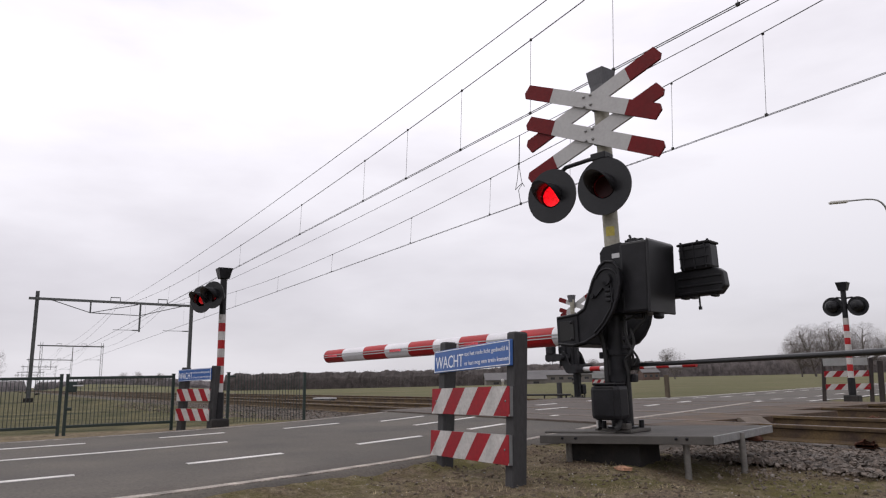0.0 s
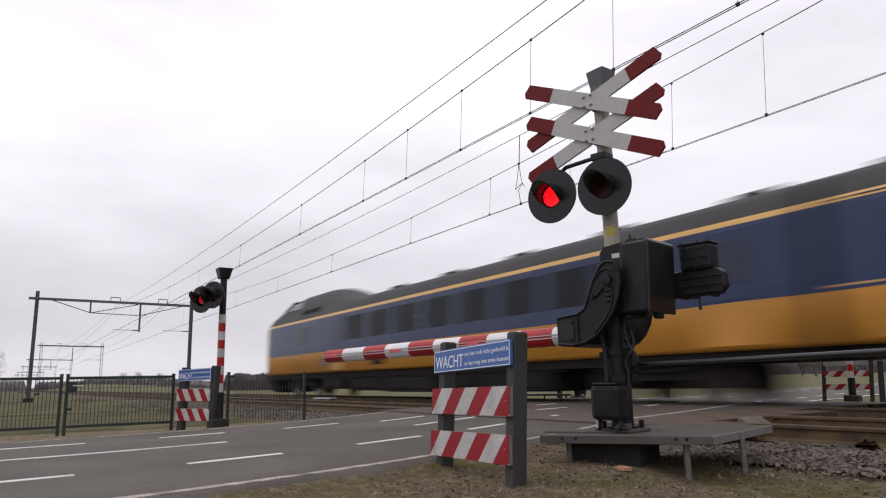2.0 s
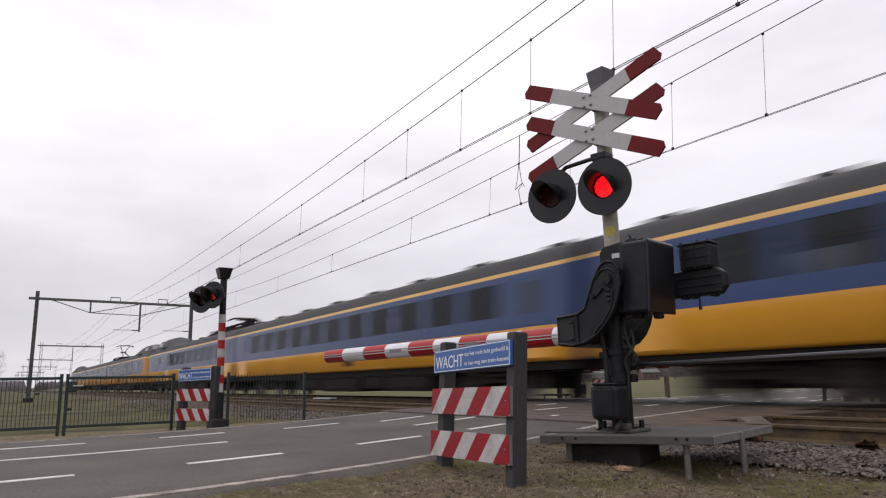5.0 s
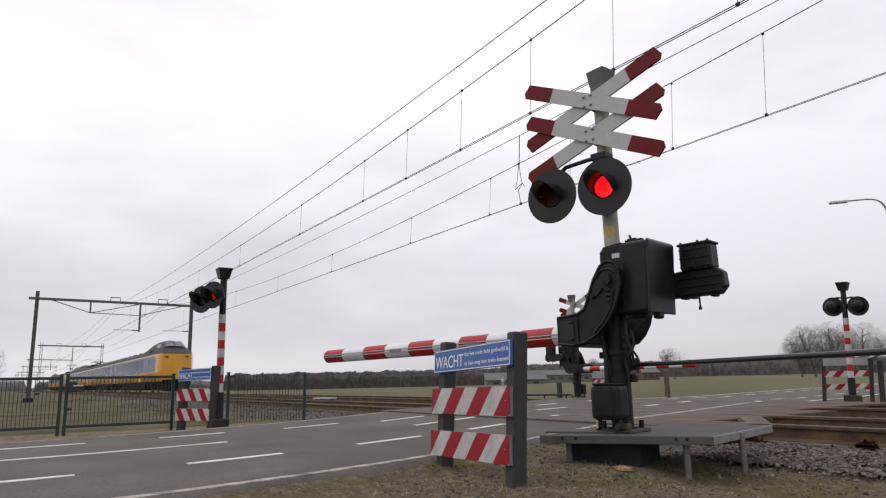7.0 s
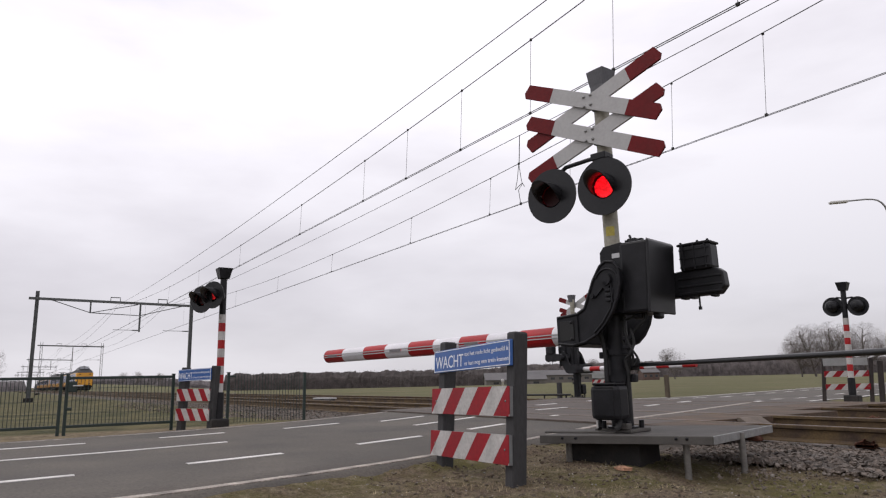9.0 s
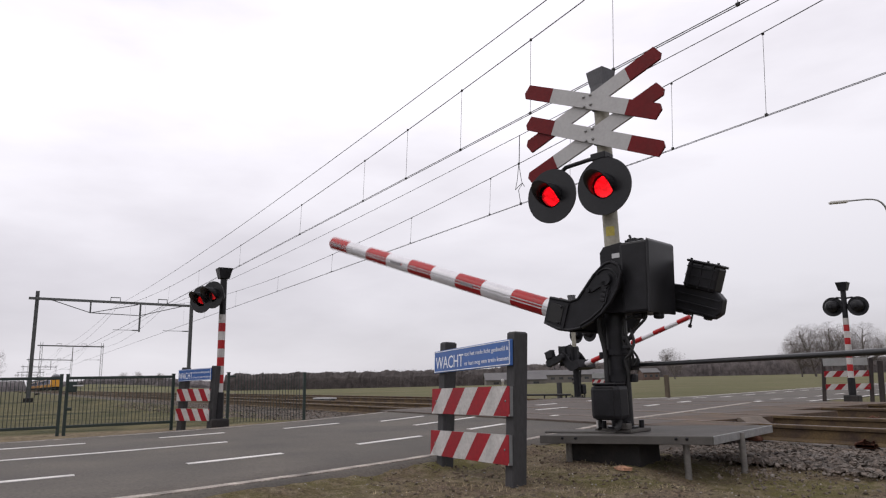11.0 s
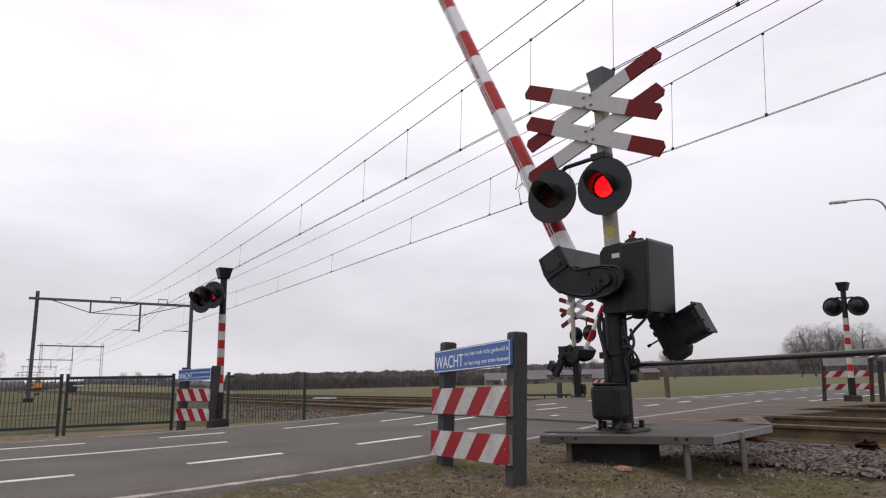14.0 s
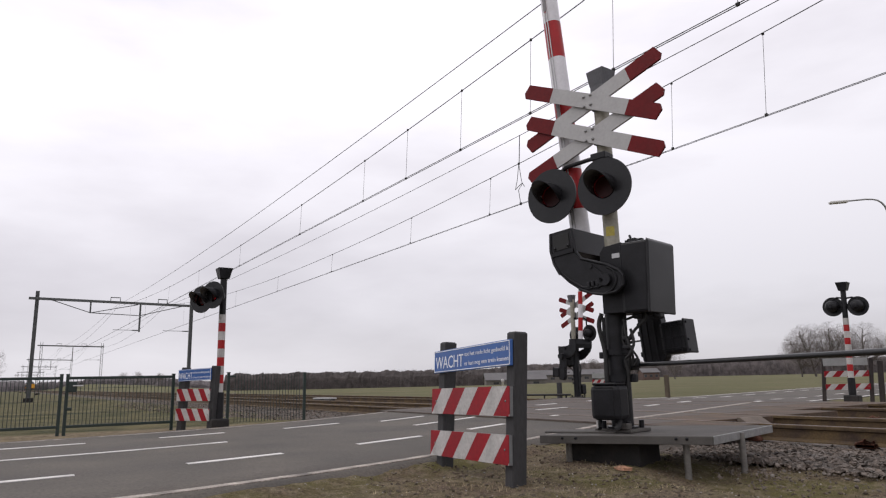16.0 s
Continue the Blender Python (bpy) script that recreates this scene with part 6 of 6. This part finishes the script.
def carriage(length, cab, blue_end, panto, label, grilles=(), yellow=TYELLOW, blue=None, emblem=(), first=()):
    """A coach from x = 0 to x = length; with a cab its nose is at x = length."""
    blue = blue or TBLUE
    th = thing("train_carriage", pose(0, 0, 0), label, "train carriage", "coaches of the passing train")
    L = length
    if cab:
        sta = [0.12, 4, 10, 16, L - 9.6, L - 8.3, L - 7.2, L - 6.2, L - 4.6, L - 3.2, L - 2.2, L - 1.7, L - blue_end, L - 0.9, L - 0.55, L - 0.3, L - 0.14, L - 0.04]
        sta += [L - blue_end - 0.05 * k for k in range(20)]
    else:
        sta = [0.12, 6, 13, 20, L - 0.12]
    # window openings, cut through both sides
    x0, x1 = 3.6, (L - 10.2 if cab else L - 3.6)
    n = int((x1 - x0) / 1.82)
    middles = [x0 + (x1 - x0) * i / n for i in range(n + 1)]
    sta += [x + e for x in middles for e in (-0.74, 0.74)]
    sta = sorted({round(x, 3) for x in sta})
    bulge = 0.40 if blue_end < 1 else 0.90

    def pinch(x):
        if not cab:
            return 1.0
        s = L - x
        return lerp_table([(0.0, 0.76), (0.04, 0.80), (0.14, 0.87), (0.3, 0.925), (0.55, 0.965), (0.9, 0.99), (1.7, 1.0), (99, 1.0)], s)

    rows = []
    for x in sta:
        k = pinch(x)
        pts = [(x, -y * k, z) for y, z in reversed(SIDE)]
        pts += [(x, y * k, z) for y, z in SIDE]
        rows.append(pts)
    ns = len(SIDE)

    def mis(j, i):
        if i == ns - 1:
            return 3
        z = min(rows[0][i][2], rows[0][i + 1][2])
        if z >= 3.05:
            return 2
        mx = (sta[j] + sta[j + 1]) / 2
        if 2.06 <= z < 2.90 and any(abs(mx - c) < 0.74 for c in middles):
            return -1
        if z >= 1.7:
            # the blue field ends in a rounded curve before the nose
            q = min(abs((z + 0.05 - 2.41) / 0.68), 1.0)
            if not (cab and L - mx < blue_end + bulge * (1 - math.sqrt(1 - q * q))):
                return 1
        return 0

    g = loft(rows, mis)
    for r, fl in ((rows[0], False), (rows[-1], True)):
        k = len(g.v)
        g.v += [tuple(p) for p in r]
        g.f.append(tuple(range(k, k + len(r)))); g.m.append(0 if (fl and cab) else 1); g.s.append(False)
    part("body", g, [yellow, blue, TSTRIPE, TBLACK], th, "yellow and blue body shell with an orange stripe")
    # roof
    rows = []
    for x in sta:
        k = pinch(x)
        crown = cab_top(L - x) if cab else 3.73
        f = (crown - 3.22) / (3.73 - 3.22)
        rl = []
        for y, z in ROOFLINE:
            yy = y if z < 3.3 else y * (1 - 0.22 * smooth(1.0, 2.2, f))
            rl.append((yy * k, 3.22 + (z - 3.22) * f))
        pts = [(x, -y, z) for y, z in rl] + [(x, y, z) for y, z in reversed(rl[:-1])]
        rows.append(pts)
    g = loft(rows, lambda j, i: 0)
    for r in (rows[0], rows[-1]):
        k = len(g.v)
        g.v += [tuple(p) for p in r]
        g.f.append(tuple(range(k, k + len(r)))); g.m.append(0); g.s.append(False)
    roof = part("roof", g, TROOF, th, "dark grey roof")
    x = 1.5
    while x < (L - 11 if cab else L - 1):
        if not (panto and x < 9):
            part("roof_vent", Geo().box((x, 0, 3.76), (0.9, 1.1, 0.14), ch=0.04), TROOF, roof)
        x += 3.4
    # windows, curtains and seats
    for s in (-1, 1):
        for i, x in enumerate(middles):
            w = part("window", PANE, TWINDOW, th, "dark tinted window", pose(x, s * 1.388, 2.49, -s * 0.7 if s > 0 else 0.7, 0, 0))
            if (i * 3 + int(length * 10)) % 4 == 1:
                part("curtain", CURTAIN, TCURTAIN, w, m=pose(0.62 if i % 2 else -0.62, -s * 0.05, 0))
            if (i * 5 + int(length * 10)) % 7 in (0, 3):
                part("roller_blind", BLIND, TCURTAIN, w, m=pose(0, -s * 0.03, 0.27))
            part("seat", SEAT, TSEAT, th, "dark blue double seat", pose(x + 0.5, s * 0.85, 0, 0, 0, 0 if i % 2 else 180))
    part("floor_lining", Geo().box((L / 2, 0, 1.10), (L - 0.5, 2.6, 0.06)).box((L / 2, 0, 3.16), (L - (9 if cab else 0.5), 2.5, 0.04)), TLINING, th)
    for x in (2.6, (middles[0] + middles[-1]) / 2 + 0.9, x1 + 0.9):
        part("partition", Geo().box((x, 0.75, 2.14), (0.05, 1.1, 2.0)).box((x, -0.75, 2.14), (0.05, 1.1, 2.0)), TLINING, th)
    for s in (-1, 1):
        for x in ((1.55, L - 1.55) if not cab else (1.55, L - 8.6)):
            d = part("door", Geo().box((x, s * 1.392, 2.40), (1.15, 0.03, 1.24), 0, ch=0.01).box((x, s * 1.394, 1.38), (1.15, 0.03, 0.74), 1, ch=0.01), [blue, yellow], th, "blue and yellow passenger door")
            part("door_pane", Geo().box((x, s * 1.405, 2.45), (0.55, 0.02, 0.75), ch=0.006), TGLASS, d)
        if cab:
            part("cab_window", Geo().box((L - 5.0, s * 1.40, 2.55), (1.1, 0.016, 0.6), ch=0.006), TGLASS, th)
            for xa, xb, xc, xd in ((3.75, 3.05, 3.05, 3.75), (2.98, 2.25, 2.52, 2.98)):
                g = Geo().add([(L - xa, 0.968, 3.78), (L - xb, 0.968, 3.78), (L - xc, 0.842, 4.08), (L - xd, 0.842, 4.08),
                               (L - xa, 0.90, 3.78), (L - xb, 0.90, 3.78), (L - xc, 0.78, 4.08), (L - xd, 0.78, 4.08)],
                              [(0, 1, 2, 3), (4, 7, 6, 5), (0, 4, 5, 1), (1, 5, 6, 2), (2, 6, 7, 3), (3, 7, 4, 0)])
                part("cockpit_window", g.moved(Matrix.Diagonal((1, s, 1, 1))), TCOCKPIT, roof, "pale side window of the raised cockpit")
            for k in range(4):
                part("roof_louvre", Geo().box((L - 5.3, s * (1.165 - 0.034 * k), 3.47 + 0.05 * k), (1.9, 0.03, 0.012)), TROOF, roof)
    for x, w in grilles:
        for s in (-1, 1):
            part("louvre_panel", Geo().box((x, s * 1.398, 1.30), (w, 0.012, 0.36), ch=0.004), TBLACK, th, "dark louvred panel")
    for x in emblem:
        for s in (-1, 1):
            g = Geo()
            for k, (dx, z) in enumerate(((0.0, 1.44), (0.18, 1.34), (-0.12, 1.24))):
                g.prism([(x + dx - 0.50, z - 0.035), (x + dx + 0.40, z - 0.035), (x + dx + 0.50, z + 0.035), (x + dx - 0.40, z + 0.035)], s * 1.392 - 0.008, s * 1.392 + 0.008)
            part("emblem", g, blue, th, "dark blue slanted bars on the yellow side")
    for xa, xb in first:
        for s in (-1, 1):
            part("class_stripe", Geo().box(((xa + xb) / 2, s * 1.368, 3.125), (xb - xa, 0.006, 0.022)), blue, th, "thin dark line along the orange stripe")
            part("class_stripe", Geo().box(((xa + xb) / 2, s * 1.4015, 1.815), (xb - xa, 0.006, 0.035)), TSTRIPE, th, "thin orange line above the yellow side")
    # underframe
    g = Geo().box((L / 2, 0, 0.84), (L - 0.6, 2.5, 0.20))
    part("underframe", g, TBLACK, th, "black underframe beam")
    x = 6.5
    for k, w in enumerate((2.8, 1.7, 3.4, 2.6, 2.0)):
        if x + w < L - 6.8:
            lo = (0.24, 0.30, 0.22, 0.26, 0.32)[k]
            g = Geo().box((x + w / 2, 0, (0.76 + lo) / 2), (w, 2.42, 0.76 - lo), ch=0.05)
            case = part("equipment_box", g, TBLACK, th)
            for s in (-1, 1):
                part("box_cover", Geo().box((x + w / 2, s * 1.225, (0.76 + lo) / 2), (w * 0.8, 0.03, (0.76 - lo) * 0.6), ch=0.012), TBLACK, case)
        x += w + (0.12, 0.3, 0.1, 0.4, 0.1)[k]
    for y in (-1.2, 1.2):
        part("air_pipe", Geo().tube([(6.2, y, 0.70), (L - 6.6, y, 0.70)], 0.03, 6), TBOGIE, th)
    for x in (3.7, L - 4.3):
        b = part("bogie", BOGIE, TBLACK, th, "black bogie frame", pose(x, 0, 0))
        for dx in (-1.25, 1.25):
            part("wheelset", WHEELS, TSTEEL, b, m=pose(dx, 0, 0.462))
    if cab:
        g = Geo().prism([(-1.02, 1.10), (1.02, 1.10), (1.14, 0.72), (0.95, 0.26), (0.7, 0.15), (-0.7, 0.15), (-0.95, 0.26), (-1.14, 0.72)], L - 1.1, L - 0.015, axis="x")
        g.box((L + 0.10, 0, 0.95), (0.55, 0.35, 0.35), ch=0.05)
        part("snowplough", g, TBLACK, th, "black plough and coupler")
        for s in (-1, 1):
            part("headlamp", Geo().box((L - 0.02, s * 0.78, 2.92), (0.06, 0.24, 0.15), ch=0.02), TGLASS, th, "dark head lamp")
            part("tail_lamp", Geo().box((L - 0.02, s * 0.78, 1.35), (0.06, 0.18, 0.15), ch=0.02), TBLACK, th)
        g = Geo()
        g.add([(L - 0.95, -0.80, 3.80), (L - 0.95, 0.80, 3.80), (L - 2.0, 0.62, 4.26), (L - 2.0, -0.62, 4.26)], [(0, 1, 2, 3)])
        k = pose(0.02, 0, 0.03)
        part("windscreen", g.moved(k), TCOCKPIT, roof, "pale sloping windscreen")
        part("screen_bar", Geo().tube([(L - 0.94, 0, 3.84), (L - 1.99, 0, 4.30)], 0.03, 6), TBLACK, roof)
    else:
        part("bellows", Geo().box((0.0, 0, 2.2), (0.3, 1.9, 2.5), ch=0.05).box((L, 0, 2.2), (0.3, 1.9, 2.5), ch=0.05), TBLACK, th)
    if panto:
        x = 3.2
        g = Geo()
        g.box((x + 0.8, 0, 3.86), (2.6, 1.5, 0.06))
        for s in (-1, 1):
            g.box((x + 0.8, s * 0.6, 3.95), (2.2, 0.08, 0.10))
            for dx in (-0.1, 1.7):
                g.tube([(x + dx, s * 0.6, 3.70), (x + dx, s * 0.6, 3.92)], 0.07, 8)
        zk, zt = (4.64, 5.32) if panto != "down" else (4.16, 4.36)
        for s in (-1, 1):
            g.tube([(x + 1.5, s * 0.35, 3.98), (x - 1.25, s * 0.12, zk)], 0.055, 6).tube([(x - 1.25, s * 0.12, zk), (x, s * 0.5, zt)], 0.045, 6)
        g.tube([(x - 1.25, -0.3, zk), (x - 1.25, 0.3, zk)], 0.08, 6)
        for dx in (-0.15, 0.15):
            g.tube([(x + dx, -0.95, zt - 0.10), (x + dx, -0.62, zt + 0.05), (x + dx, 0.62, zt + 0.05), (x + dx, 0.95, zt - 0.10)], 0.045, 6)
        for s in (-1, 1):
            g.prism([(x - 3.0, 3.50), (x + 5.0, 3.50), (x + 4.4, 3.68), (x + 2.6, 3.74), (x - 2.2, 3.74), (x - 2.8, 3.66)], s * 0.98 - 0.03, s * 0.98 + 0.03)
            for dx in (-2.4, -1.5, -0.6, 0.7, 1.9, 2.5, 3.4, 4.2):
                g.tube([(x + dx, s * 0.85, 3.62), (x + dx, s * 0.85, 3.94 - 0.03 * (dx > 2))], 0.06, 8)
            g.tube([(x - 2.4, s * 0.85, 3.93), (x + 1.9, s * 0.85, 3.93)], 0.03, 6)
        g.box((x + 3.4, 0, 3.83), (2.0, 1.2, 0.22), ch=0.04).box((x - 2.3, 0.3, 3.83), (0.9, 0.7, 0.24), ch=0.04)
        part("pantograph", g, TBLACK, roof, "raised dark pantograph")
    return th


def build_train():
    """Two coupled three-coach sets; returns each coach with its distance behind the nose and its heading."""
    head = carriage(26.85, True, 0.40, False, "blue and yellow driving coach with a raised cab leading the train", ((14.85, 0.9),), TDIRTY, emblem=(19.2,))
    tailp = carriage(26.85, True, 1.45, True, "blue and yellow driving coach with raised cab and pantograph", ((10.0, 0.9),), TDIRTY)
    mid = carriage(26.55, False, 0.0, False, "dusty blue and yellow intermediate coach of the passing train", ((11.9, 0.8),), TDIRTY, first=((12.2, 26.2),))
    out = [(head, 26.85, 180), (mid, 26.85 + 26.55, 180), (tailp, 53.65, 0)]
    headp = carriage(26.85, True, 0.42, "down", "bright blue and yellow driving coach with raised cab and folded pantograph", (), TYELLOW, TBRIGHT, emblem=(19.2,))
    tail = carriage(26.85, True, 1.40, False, "blue and yellow driving coach with a raised cab closing the train", (), TYELLOW, TBRIGHT)
    mid2 = carriage(26.55, False, 0.0, False, "blue and yellow intermediate coach of the passing train", ((11.9, 0.8),), TYELLOW, TBRIGHT)
    out += [(headp, 81.35 + 26.85, 180), (mid2, 81.35 + 26.85 + 26.55, 180), (tail, 81.35 + 53.65, 0)]
    return out


TRAIN = build_train()

# ---- countable pieces of the setting ----
build_deck()
build_ballast()


# ---- what moves ----
def motions():
    v, t0 = 37.73, 1.138
    for ob, back, rz in TRAIN:
        walk(ob, [(0.5 * i, pose(-v * (0.5 * i - t0) + back, YF, 0, 0, 0, rz)) for i in range(33)])
    lift = ((0, -0.77), (9.7, -0.77), (10.0, 1.3), (10.3, 6.0), (10.7, 13.3), (11.3, 24.0), (11.65, 29.9), (12.0, 35.6), (12.5, 42.9), (13.0, 50.6), (13.6, 59.3),
            (14.0, 65.3), (14.5, 72.5), (15.0, 78.4), (15.5, 83.4), (16.0, 85.15))
    walk(arm_near, [(t, pose(*PIVOT, 0, -a, 0)) for t, a in lift])
    # the distant arm rises more slowly
    walk(arm_far, [(9.7 + (t - 9.7) * 1.18 if 9 < t < 15 else t, pose(*PIVOT, 0, -(a + 1.0), 0)) for t, a in lift if not 14.9 < t < 15.9])
    right = ((0.05, 0.53), (0.72, 1.13), (1.35, 1.83), (2.03, 2.37), (2.72, 3.13), (3.35, 3.77), (4.03, 4.43), (4.70, 5.10), (5.37, 5.77), (6.03, 6.37), (6.63, 7.13),
             (7.33, 7.73), (7.87, 8.37), (8.63, 9.13), (9.33, 9.73), (10.0, 10.4), (10.63, 11.0), (11.2, 11.63), (11.87, 12.33), (12.55, 12.87), (13.25, 13.65), (13.87, 14.27), (14.53, 14.87), (15.23, 15.67))
    left = tuple((a[1] - 0.07, b[0]) for a, b in zip(right, right[1:]))
    left = ((-0.3, 0.05),) + left

    def blink(led, spans, home):
        rows, ang, on = [(0.0, 0.0 if spans[0][0] <= 0 else 180.0)], None, None
        ang = rows[0][1]
        for a, b in spans:
            for t, goal in ((a, 0.0), (b, 180.0)):
                if t <= 0:
                    continue
                for k in range(4):
                    rows.append((t + k / 30.0, ang + (goal - ang) * k / 3.0))
                ang = goal
        rows.append((16.0, ang))
        walk(led, [(t, home @ pose(0, 0, 0, 0, 0, a)) for t, a in rows])

    # the arm's own lamps flash briefly while it is down
    flashes = [0.657 * k - 0.03 for k in range(15)]
    for lamp, at in arm_lamps:
        rows, ang = [(0.0, 0.0)], 0.0
        for f in flashes:
            for t, goal in ((f - 0.13, 0.0), (f + 0.11, 180.0)):
                if t <= 0.04:
                    continue
                rows += [(t - 0.04, ang), (t, (ang + goal) / 2), (t + 0.04, goal)] if ang != goal else []
                ang = goal
        rows.append((16.0, ang))
        walk(lamp, [(t, pose(*at, a)) for t, a in rows])
    home = pose(0, -0.02, 0)
    for pair in (leds_near, leds_left):
        blink(pair[0], left, home)
        blink(pair[1], right, home)


motions()
